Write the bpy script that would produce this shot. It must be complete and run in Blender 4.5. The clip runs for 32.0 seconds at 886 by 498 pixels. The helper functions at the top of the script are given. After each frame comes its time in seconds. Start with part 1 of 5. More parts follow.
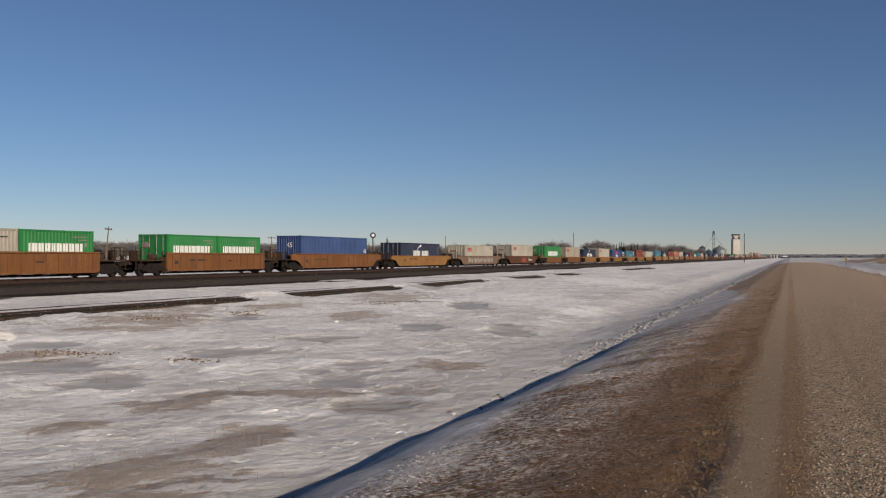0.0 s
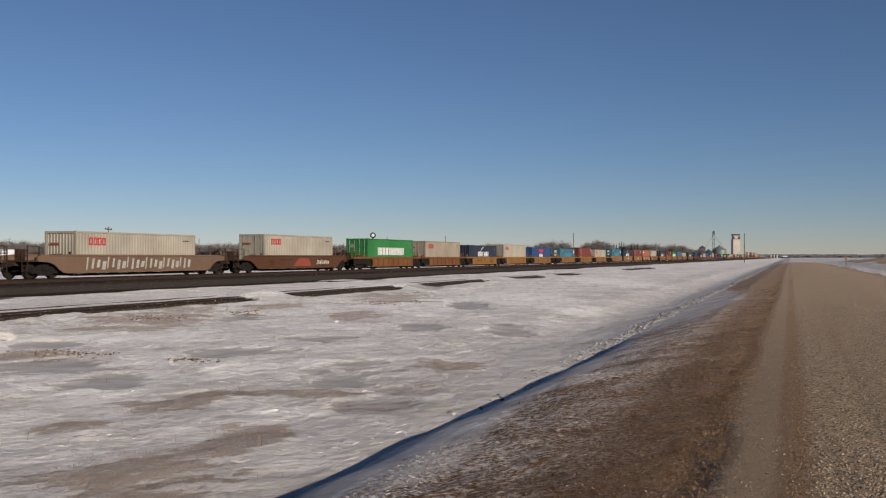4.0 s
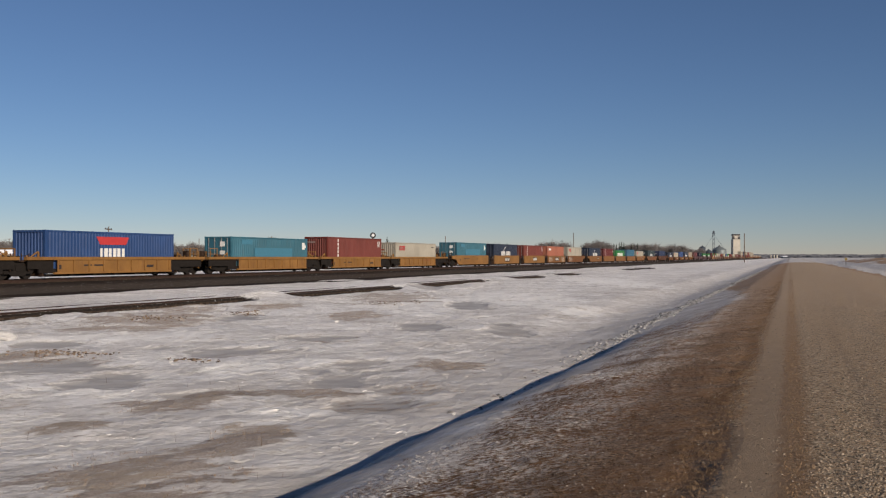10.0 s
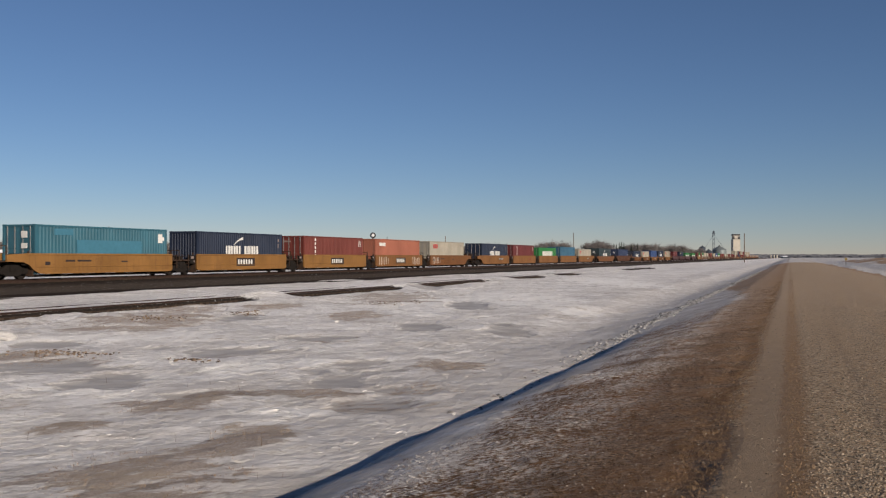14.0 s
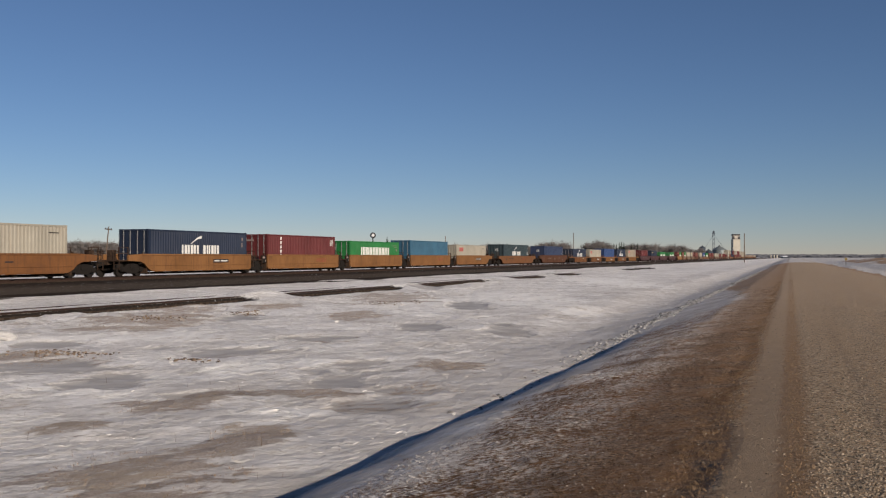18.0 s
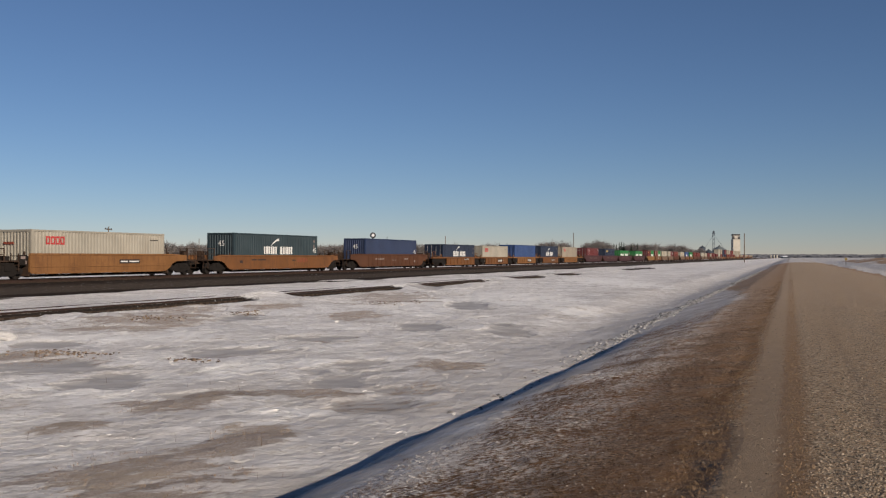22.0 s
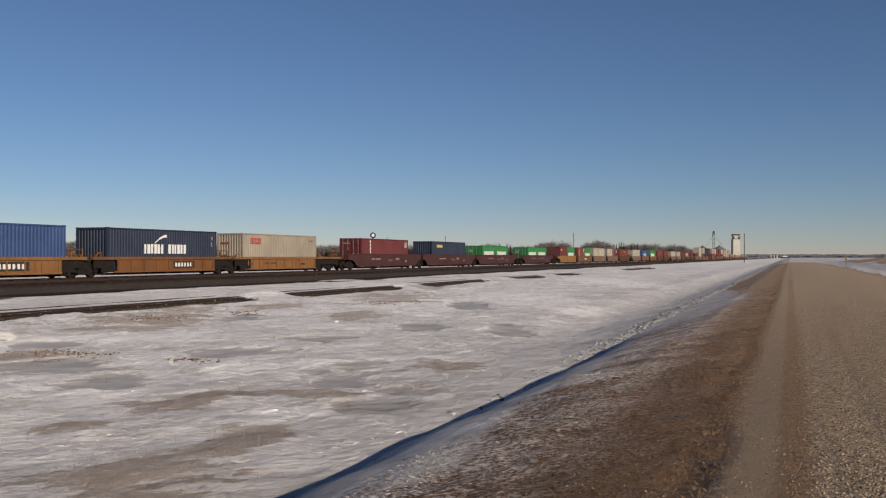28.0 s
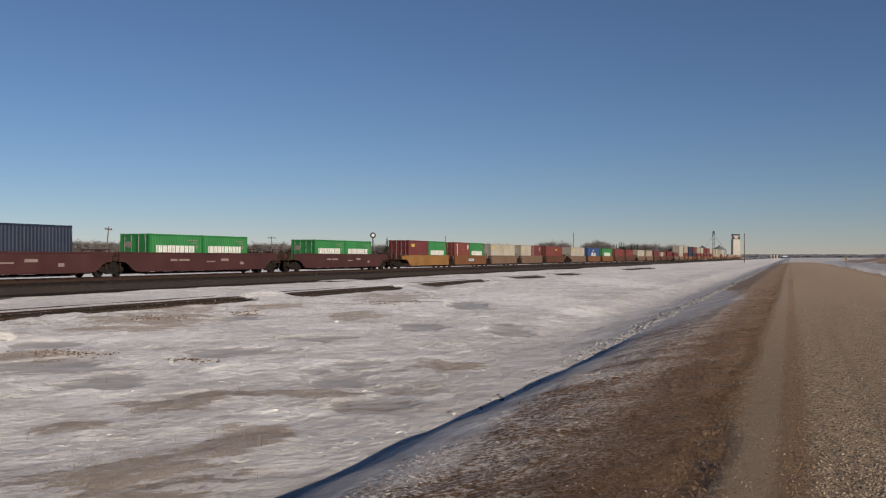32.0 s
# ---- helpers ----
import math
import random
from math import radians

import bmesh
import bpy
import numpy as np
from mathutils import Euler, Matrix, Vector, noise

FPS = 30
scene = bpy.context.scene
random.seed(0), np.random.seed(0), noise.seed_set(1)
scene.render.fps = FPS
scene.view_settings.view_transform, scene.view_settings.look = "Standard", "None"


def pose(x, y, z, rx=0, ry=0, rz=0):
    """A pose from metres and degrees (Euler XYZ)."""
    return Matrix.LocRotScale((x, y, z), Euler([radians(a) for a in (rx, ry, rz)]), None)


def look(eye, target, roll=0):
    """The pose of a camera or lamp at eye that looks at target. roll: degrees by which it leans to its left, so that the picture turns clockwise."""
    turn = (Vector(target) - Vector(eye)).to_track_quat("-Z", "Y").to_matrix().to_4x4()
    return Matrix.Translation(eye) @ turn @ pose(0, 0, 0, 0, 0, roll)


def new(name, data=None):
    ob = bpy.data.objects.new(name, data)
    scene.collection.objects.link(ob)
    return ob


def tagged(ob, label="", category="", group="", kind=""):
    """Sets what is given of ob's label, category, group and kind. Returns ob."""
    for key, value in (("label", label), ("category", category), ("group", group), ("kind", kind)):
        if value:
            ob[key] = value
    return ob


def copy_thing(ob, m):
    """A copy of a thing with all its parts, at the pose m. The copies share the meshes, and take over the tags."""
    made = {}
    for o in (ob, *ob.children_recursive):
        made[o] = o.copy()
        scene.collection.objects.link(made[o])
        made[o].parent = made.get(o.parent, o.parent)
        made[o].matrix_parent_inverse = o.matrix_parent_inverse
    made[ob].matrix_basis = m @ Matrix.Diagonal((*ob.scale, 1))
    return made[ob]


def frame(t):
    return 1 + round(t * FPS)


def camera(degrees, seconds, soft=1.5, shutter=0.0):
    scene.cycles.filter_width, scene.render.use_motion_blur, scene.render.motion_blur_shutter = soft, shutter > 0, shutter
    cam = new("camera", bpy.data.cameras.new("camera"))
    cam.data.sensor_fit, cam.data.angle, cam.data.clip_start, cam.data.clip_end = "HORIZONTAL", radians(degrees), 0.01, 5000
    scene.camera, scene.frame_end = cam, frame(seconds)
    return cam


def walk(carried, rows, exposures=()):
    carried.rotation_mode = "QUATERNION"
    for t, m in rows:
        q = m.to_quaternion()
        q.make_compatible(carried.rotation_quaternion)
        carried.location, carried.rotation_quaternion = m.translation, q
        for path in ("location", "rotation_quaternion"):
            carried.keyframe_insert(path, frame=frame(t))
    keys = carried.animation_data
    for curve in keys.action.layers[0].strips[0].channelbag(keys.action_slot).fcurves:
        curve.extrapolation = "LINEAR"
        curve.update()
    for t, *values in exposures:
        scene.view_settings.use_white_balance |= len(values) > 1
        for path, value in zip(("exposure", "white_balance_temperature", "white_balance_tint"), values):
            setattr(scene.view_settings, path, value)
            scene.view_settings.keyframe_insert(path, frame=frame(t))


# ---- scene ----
# The camera stands on the verge of a gravel road; the railway runs parallel to +y at x = TRACK_X.
cam = camera(50.02, 32.0, soft=1.2, shutter=0.12)
EYE = Vector((0.0, 0.0, 1.6))
YAW, TILT = 20.55, 0.48
AIM = Vector((-math.sin(radians(YAW)), math.cos(radians(YAW)), math.tan(radians(TILT))))
walk(cam, [(0, look(EYE, EYE + AIM)), (32, look(EYE, EYE + AIM))], exposures=((0, 0.1), (32, 0.1)))

# ---------------------------------------------------------------- light
SUN_EL, SUN_AZ = 19.0, 120.0     # degrees above the horizon; clockwise from +y
world = bpy.data.worlds.new("sky")
scene.world = world
world.use_nodes = True
wn, wl = world.node_tree.nodes, world.node_tree.links
wn.clear()
sky = wn.new("ShaderNodeTexSky")
sky.sky_type, sky.sun_disc = "NISHITA", False
sky.sun_elevation, sky.sun_rotation = radians(SUN_EL), radians(SUN_AZ)
sky.altitude, sky.air_density, sky.dust_density, sky.ozone_density = 1700, 1.0, 0.0, 7.2
bg = wn.new("ShaderNodeBackground")
bg.inputs["Strength"].default_value = 0.0718
wo = wn.new("ShaderNodeOutputWorld")
cool = wn.new("ShaderNodeMix")
cool.data_type, cool.blend_type = "RGBA", "MULTIPLY"
cool.inputs["Factor"].default_value = 1.0
cool.inputs[7].default_value = (1.335, 0.98, 0.843, 1)
wl.new(sky.outputs[0], cool.inputs[6])
wl.new(cool.outputs[2], bg.inputs[0])
wl.new(bg.outputs[0], wo.inputs[0])
sun = new("sun", bpy.data.lights.new("sun", "SUN"))
sun.data.energy, sun.data.angle, sun.data.color = 5.0, radians(0.55), (1.0, 0.87, 0.73)
to_sun = Vector((math.sin(radians(SUN_AZ)) * math.cos(radians(SUN_EL)), math.cos(radians(SUN_AZ)) * math.cos(radians(SUN_EL)), math.sin(radians(SUN_EL))))
sun.matrix_world = look(to_sun * 100, (0, 0, 0))

# ---------------------------------------------------------------- materials
def shader(name, rough=0.7, metal=0.0):
    m = bpy.data.materials.new(name)
    m.use_nodes = True
    nt = m.node_tree
    p = nt.nodes["Principled BSDF"]
    p.inputs["Roughness"].default_value, p.inputs["Metallic"].default_value = rough, metal
    p.inputs["Specular IOR Level"].default_value = 0.25 if rough < 0.62 else 0.12
    return m, nt, p


def noise_node(nt, vec, scale, detail=4.0, rough=0.55, dist=0.0):
    n = nt.nodes.new("ShaderNodeTexNoise")
    n.inputs["Scale"].default_value, n.inputs["Detail"].default_value = scale, detail
    n.inputs["Roughness"].default_value, n.inputs["Distortion"].default_value = rough, dist
    if vec is not None:
        nt.links.new(vec, n.inputs["Vector"])
    return n.outputs["Fac"]


def ramp(nt, fac, lo, hi):
    n = nt.nodes.new("ShaderNodeMapRange")
    n.inputs["From Min"].default_value, n.inputs["From Max"].default_value = lo, hi
    n.clamp = True
    nt.links.new(fac, n.inputs["Value"])
    return n.outputs["Result"]


def mix(nt, fac, a, b):
    n = nt.nodes.new("ShaderNodeMix")
    n.data_type = "RGBA"
    for sock, v in ((n.inputs["Factor"], fac), (n.inputs[6], a), (n.inputs[7], b)):
        if isinstance(v, (tuple, list)):
            sock.default_value = (*v[:3], 1)
        elif isinstance(v, (int, float)):
            sock.default_value = v
        else:
            nt.links.new(v, sock)
    return n.outputs[2]


def calc(nt, op, a, b=0.0):
    n = nt.nodes.new("ShaderNodeMath")
    n.operation = op
    for i, v in enumerate((a, b)):
        if isinstance(v, (int, float)):
            n.inputs[i].default_value = v
        else:
            nt.links.new(v, n.inputs[i])
    return n.outputs[0]


def scaled(nt, vec, s):
    n = nt.nodes.new("ShaderNodeVectorMath")
    n.operation = "MULTIPLY"
    n.inputs[1].default_value = s
    nt.links.new(vec, n.inputs[0])
    return n.outputs[0]


def bump(nt, p, height, strength=0.3, distance=0.02):
    n = nt.nodes.new("ShaderNodeBump")
    n.inputs["Strength"].default_value, n.inputs["Distance"].default_value = strength, distance
    nt.links.new(height, n.inputs["Height"])
    nt.links.new(n.outputs[0], p.inputs["Normal"])


def own_space(nt):
    """Object space, shifted by a random amount for each object."""
    tc = nt.nodes.new("ShaderNodeTexCoord")
    oi = nt.nodes.new("ShaderNodeObjectInfo")
    sh = nt.nodes.new("ShaderNodeVectorMath")
    sh.operation = "MULTIPLY_ADD"
    cx = nt.nodes.new("ShaderNodeCombineXYZ")
    for i in range(3):
        nt.links.new(oi.outputs["Random"], cx.inputs[i])
    nt.links.new(cx.outputs[0], sh.inputs[0])
    sh.inputs[1].default_value = (17, 31, 23)
    nt.links.new(tc.outputs["Object"], sh.inputs[2])
    return sh.outputs[0]


def paint(name, rgb, rough=0.5, dirt=(0.12, 0.07, 0.04), wear=0.35, metal=0.0, grain=6.0):
    """Weathered coat: faded patches, streaks running down, specks of grime."""
    m, nt, p = shader(name, rough, metal)
    v = own_space(nt)
    fade = ramp(nt, noise_node(nt, v, 0.45, 3), 0.3, 0.75)
    light = tuple(min(1, c * 1.18 + 0.004) for c in rgb)
    dark = tuple(c * 0.82 for c in rgb)
    col = mix(nt, fade, dark, light)
    streak = ramp(nt, noise_node(nt, scaled(nt, v, (2.2, 2.2, 0.22)), 2.4, 5, 0.7), 0.52, 0.78)
    col = mix(nt, calc(nt, "MULTIPLY", streak, wear), col, dirt)
    stain = ramp(nt, noise_node(nt, scaled(nt, v, (1.0, 1.0, 0.6)), 1.1, 7, 0.72), 0.5, 0.72)
    col = mix(nt, calc(nt, "MULTIPLY", stain, wear * 0.85), col, tuple(0.3 * c + 0.7 * d for c, d in zip(rgb, dirt)))
    run = ramp(nt, noise_node(nt, scaled(nt, v, (6.0, 6.0, 0.3)), 1.6, 4, 0.6), 0.56, 0.68)
    col = mix(nt, calc(nt, "MULTIPLY", run, wear * 0.6), col, dirt)
    speck = ramp(nt, noise_node(nt, v, grain, 6, 0.7), 0.58, 0.74)
    col = mix(nt, calc(nt, "MULTIPLY", speck, wear * 0.8), col, dirt)
    nt.links.new(col, p.inputs["Base Color"])
    nt.links.new(calc(nt, "ADD", calc(nt, "MULTIPLY", speck, 0.25), rough), p.inputs["Roughness"])
    bump(nt, p, noise_node(nt, v, grain * 3, 4), 0.15, 0.006)
    return m


def plain(name, rgb, rough=0.75, vary=0.25, scale=3.0, relief=0.3, dist=0.02, metal=0.0):
    m, nt, p = shader(name, rough, metal)
    v = own_space(nt)
    n1, n2 = noise_node(nt, v, scale, 5, 0.65), noise_node(nt, v, scale * 7, 3)
    f = calc(nt, "ADD", calc(nt, "MULTIPLY", n1, 0.6), calc(nt, "MULTIPLY", n2, 0.4))
    a, b = tuple(c * (1 - vary) for c in rgb), tuple(min(1, c * (1 + vary)) for c in rgb)
    nt.links.new(mix(nt, ramp(nt, f, 0.3, 0.7), a, b), p.inputs["Base Color"])
    bump(nt, p, n2, relief, dist)
    return m


CAR_PAINT = {
    "yellow": paint("yellow_orange_car_paint", (0.208, 0.102, 0.028), 0.6, (0.09, 0.042, 0.022), 0.65),
    "orange": paint("orange_car_paint", (0.144, 0.0594, 0.0189), 0.6, (0.065, 0.030, 0.018), 0.95),
    "amber": paint("dulled_amber_car_paint", (0.182, 0.086, 0.032), 0.65, (0.070, 0.030, 0.018), 0.8),
    "rust": paint("rusty_brown_car_paint", (0.0765, 0.0324, 0.0171), 0.65, (0.08, 0.045, 0.03), 0.6),
    "maroon": paint("maroon_car_paint", (0.047, 0.0160, 0.0152), 0.6, (0.045, 0.026, 0.022), 0.5),
    "faded": paint("faded_tan_car_paint", (0.126, 0.081, 0.0558), 0.65, (0.13, 0.08, 0.05), 0.6),
}
BOX_PAINT = {
    "green": paint("green_box_paint", (0.0151, 0.136, 0.0341), 0.55, (0.05, 0.06, 0.04), 0.2),
    "navy": paint("navy_box_paint", (0.0106, 0.0174, 0.0363), 0.55, (0.06, 0.06, 0.07), 0.25),
    "slate": paint("dark_slate_green_box_paint", (0.0181, 0.0318, 0.0378), 0.55, (0.06, 0.06, 0.06), 0.25),
    "indigo": paint("indigo_box_paint", (0.0166, 0.0273, 0.0643), 0.55, (0.05, 0.05, 0.06), 0.2),
    "blue": paint("blue_box_paint", (0.0227, 0.0492, 0.136), 0.55, (0.06, 0.06, 0.07), 0.2),
    "royal": paint("royal_blue_box_paint", (0.0151, 0.0439, 0.132), 0.55, (0.06, 0.06, 0.07), 0.2),
    "sky": paint("sky_blue_box_paint", (0.0265, 0.087, 0.143), 0.55, (0.07, 0.08, 0.08), 0.25),
    "teal": paint("teal_box_paint", (0.026, 0.098, 0.135), 0.5, (0.08, 0.1, 0.1), 0.3),
    "cream": paint("cream_box_paint", (0.268, 0.246, 0.201), 0.5, (0.22, 0.16, 0.10), 0.3),
    "beige": paint("beige_box_paint", (0.227, 0.195, 0.151), 0.5, (0.24, 0.17, 0.11), 0.3),
    "red": paint("brick_red_box_paint", (0.114, 0.025, 0.0181), 0.5, (0.12, 0.04, 0.028), 0.25),
    "crimson": paint("dark_crimson_box_paint", (0.0906, 0.0159, 0.0159), 0.5, (0.08, 0.04, 0.035), 0.25),
    "salmon": paint("faded_salmon_box_paint", (0.257, 0.087, 0.053), 0.55, (0.22, 0.10, 0.07), 0.25),
}
GRIME = plain("rusty_grime", (0.042, 0.026, 0.018), 0.85, 0.45, 3)
STEEL_DARK = plain("grimy_dark_steel", (0.014, 0.0115, 0.010), 0.85, 0.4, 4)
RAIL_STEEL = plain("rusty_rail_steel", (0.05, 0.03, 0.023), 0.6, 0.35, 6, metal=0.4)
WHEEL_STEEL = plain("worn_wheel_steel", (0.03, 0.025, 0.022), 0.6, 0.3, 5, metal=0.6)
TIE_WOOD = plain("creosoted_tie_wood", (0.055, 0.04, 0.03), 0.9, 0.4, 5)
WHITE_MARK = plain("white_marking", (0.58, 0.57, 0.54), 0.55, 0.1, 5, 0.05)
DULL_MARK = plain("dulled_white_marking", (0.20, 0.155, 0.14), 0.7, 0.3, 5, 0.05)
RED_MARK = plain("red_marking", (0.38, 0.035, 0.035), 0.5, 0.15, 5, 0.05)
BLACK_MARK = plain("black_marking", (0.03, 0.022, 0.02), 0.6, 0.2, 5, 0.05)
PALE_BLUE_MARK = plain("pale_blue_patch", (0.045, 0.145, 0.205), 0.5, 0.15, 4, 0.05)
YELLOW_MARK = plain("yellow_marking", (0.42, 0.29, 0.07), 0.5, 0.15, 4, 0.05)


# ---------------------------------------------------------------- mesh helpers
class Form:
    """Collects vertices and faces of one part."""

    def __init__(self):
        self.v, self.f, self.smooth = [], [], []

    def add(self, vs, fs, smooth=False):
        n = len(self.v)
        self.v += [tuple(v) for v in vs]
        self.f += [tuple(i + n for i in f) for f in fs]
        self.smooth += [smooth] * len(fs)
        return self

    def box(self, x0, x1, y0, y1, z0, z1):
        vs = [(x, y, z) for x in (x0, x1) for y in (y0, y1) for z in (z0, z1)]
        return self.add(vs, [(0, 1, 3, 2), (4, 6, 7, 5), (0, 4, 5, 1), (2, 3, 7, 6), (0, 2, 6, 4), (1, 5, 7, 3)])

    def cbox(self, x0, x1, y0, y1, z0, z1, c=0.01):
        """A box whose long edges along y are chamfered."""
        pts = [(x0 + c, z0), (x1 - c, z0), (x1, z0 + c), (x1, z1 - c), (x1 - c, z1), (x0 + c, z1), (x0, z1 - c), (x0, z0 + c)]
        vs = [(x, y, z) for y in (y0, y1) for x, z in pts]
        fs = [tuple((i, (i + 1) % 8, (i + 1) % 8 + 8, i + 8)) for i in range(8)]
        return self.add(vs, fs + [tuple(range(7, -1, -1)), tuple(range(8, 16))])

    def slab(self, pts, x0, x1):
        """A polygon in y, z, thickened along x."""
        k = len(pts)
        vs = [(x, y, z) for x in (x0, x1) for y, z in pts]
        fs = [tuple(range(k - 1, -1, -1)), tuple(range(k, 2 * k))]
        return self.add(vs, fs + [(i, (i + 1) % k, (i + 1) % k + k, i + k) for i in range(k)])

    def tube(self, a, b, r0, r1=None, n=10, caps=True):
        a, b = Vector(a), Vector(b)
        r1 = r0 if r1 is None else r1
        d = (b - a).normalized()
        u = d.orthogonal().normalized()
        w = d.cross(u)
        vs = []
        for c, r in ((a, r0), (b, r1)):
            for i in range(n):
                t = 2 * math.pi * i / n
                vs.append(c + (u * math.cos(t) + w * math.sin(t)) * r)
        self.add(vs, [(i, (i + 1) % n, (i + 1) % n + n, i + n) for i in range(n)], True)
        if caps:
            self.add(vs, [tuple(range(n - 1, -1, -1)), tuple(range(n, 2 * n))])
        return self

    def weld(self):
        """Join corners that lie on one another."""
        seen, at, back = {}, [], []
        for v in self.v:
            k = tuple(round(c, 4) for c in v)
            if k not in seen:
                seen[k] = len(at)
                at.append(v)
            back.append(seen[k])
        self.v, self.f = at, [tuple(back[i] for i in f) for f in self.f]
        return self

    def ladder(self, xa, xb, y0, y1, z0, z1, first, step, n, w=0.035, t=0.035):
        """Two stiles with n rungs between them, welded."""
        zs = [z0] + [z for k in range(n) for z in (first + step * k, first + step * k + t)] + [z1]
        for i in range(len(zs) - 1):
            self.box(xa, xa + w, y0, y1, zs[i], zs[i + 1]).box(xb - w, xb, y0, y1, zs[i], zs[i + 1])
            if i % 2:
                self.box(xa + w, xb - w, y0, y1, zs[i], zs[i + 1])
        return self.weld()

    def mesh(self, name):
        me = bpy.data.meshes.new(name)
        me.from_pydata(self.v, [], self.f)
        me.polygons.foreach_set("use_smooth", self.smooth)
        me.update()
        return me


def part(name, form, material, parent=None, label=""):
    me = form if isinstance(form, bpy.types.Mesh) else form.mesh(name)
    if not me.materials:
        me.materials.append(material)
    ob = new(name, me)
    ob.parent = parent
    if label:
        ob["label"] = label
    return ob


moving = []      # (thing, y at the clip's start, height)

# ---------------------------------------------------------------- railway numbers
TRACK_X, RAIL_Z = -42.49, 0.30
SIDING_X, SIDING_Z = -29.3, -0.53

# ---------------------------------------------------------------- ground
def smooth(e0, e1, x):
    t = np.clip((x - e0) / (e1 - e0), 0, 1)
    return t * t * (3 - 2 * t)


def value_noise(x, y, seed):
    """Smooth lattice noise between -1 and 1."""
    rs = np.random.RandomState(seed)
    tab = rs.rand(256, 256) * 2 - 1
    xi, yi = np.floor(x).astype(int), np.floor(y).astype(int)
    fx, fy = x - xi, y - yi
    fx, fy = fx * fx * (3 - 2 * fx), fy * fy * (3 - 2 * fy)
    g = lambda a, b: tab[a % 256, b % 256]
    return (g(xi, yi) * (1 - fx) + g(xi + 1, yi) * fx) * (1 - fy) + (g(xi, yi + 1) * (1 - fx) + g(xi + 1, yi + 1) * fx) * fy


def fbm(x, y, seed, octaves=4, gain=0.5):
    s, a, n = 0, 1.0, 0
    for k in range(octaves):
        s = s + a * value_noise(x * 2 ** k + 13.7 * k, y * 2 ** k + 7.1 * k, seed + k)
        n, a = n + a, a * gain
    return s / n


ROAD_SKEW = 0.0082          # the road drifts left of the railway
# stretches of the siding where the near rail is bare: from, to along y
BARE = [(16, 44.5), (49.0, 65.0), (70, 86.5), (94.5, 107.5), (114, 126), (160, 197)]
# smooth grey ice (-13.0, 32.3: a mound's shade painted in) and bare soil with stubble: x, y, half-lengths along and
# across the wind
ICE_AND_SHADE = [(-16.0, 16.7, 1.26, 1.4), (-13.4, 16.1, 0.73, 1.47), (-20.8, 32.6, 0.77, 2.1), (-16.5, 21.6, 0.37, 0.65), (-13.9, 21.5, 1.31, 1.33), (-9.4, 19.3, 0.91, 2.0), (-15.8, 46.1, 0.99, 3.97),
       (-9.7, 32.4, 0.68, 2.38), (-7.0, 15.2, 0.65, 0.82), (-13.0, 32.3, 0.75, 2.0), (-7.5, 17.1, 0.66, 0.55), (-13.9, 25.9, 1.04, 1.21), 
       (-10.4, 14.9, 0.63, 0.57), (-26.3, 67.3, 1.29, 3.94), (-19.7, 20.9, 0.79, 0.86)]
SOIL = [(-17.5, 18.4, 1.39, 1.19), (-22.0, 28.3, 1.73, 3.45), (-26.4, 35.5, 2.2, 2.4), (-21.4, 49.3, 1.98, 7.07), (-10.1, 13.5, 0.88, 0.67), (-7.3, 9.4, 1.08, 1.18), (-7.4, 11.8, 0.52, 0.85),
        (-7.7, 21.0, 0.77, 1.03), (-9.8, 15.2, 0.63, 0.58), (-6.8, 17.4, 0.67, 0.64), (-8.4, 15.8, 0.53, 0.43), (-10.2, 11.3, 0.5, 0.37), (-23.4, 39.2, 1.07, 3.0), (-17.5, 35.6, 1.18, 1.88)]
# wind-broken crust, its glinting put in as whiter snow
GLINT_CRUST = [(-12.0, 18.9, 0.81, 0.9), (-20.8, 21.7, 1.15, 1.68), (-12.7, 14.6, 0.97, 0.69), (-18.9, 44.7, 2.02, 8.0), (-7.9, 13.7, 0.65, 0.39), (-17.4, 24.5, 1.04, 1.22), (-15.4, 54.0, 3.0, 6.73), (-31.3, 65.9, 2.59, 5.82), (-11.0, 20.6, 0.69, 0.75), (-17.2, 92.3, 3.85, 12.36), (-11.0, 46.8, 1.7, 3.19), (-19.2, 23.1, 1.01, 0.98)]
WU, WV = 0.936, 0.351       # lie of the patches
TU, TV = 0.68, 0.733        # direction in which the wind has drawn out the snow


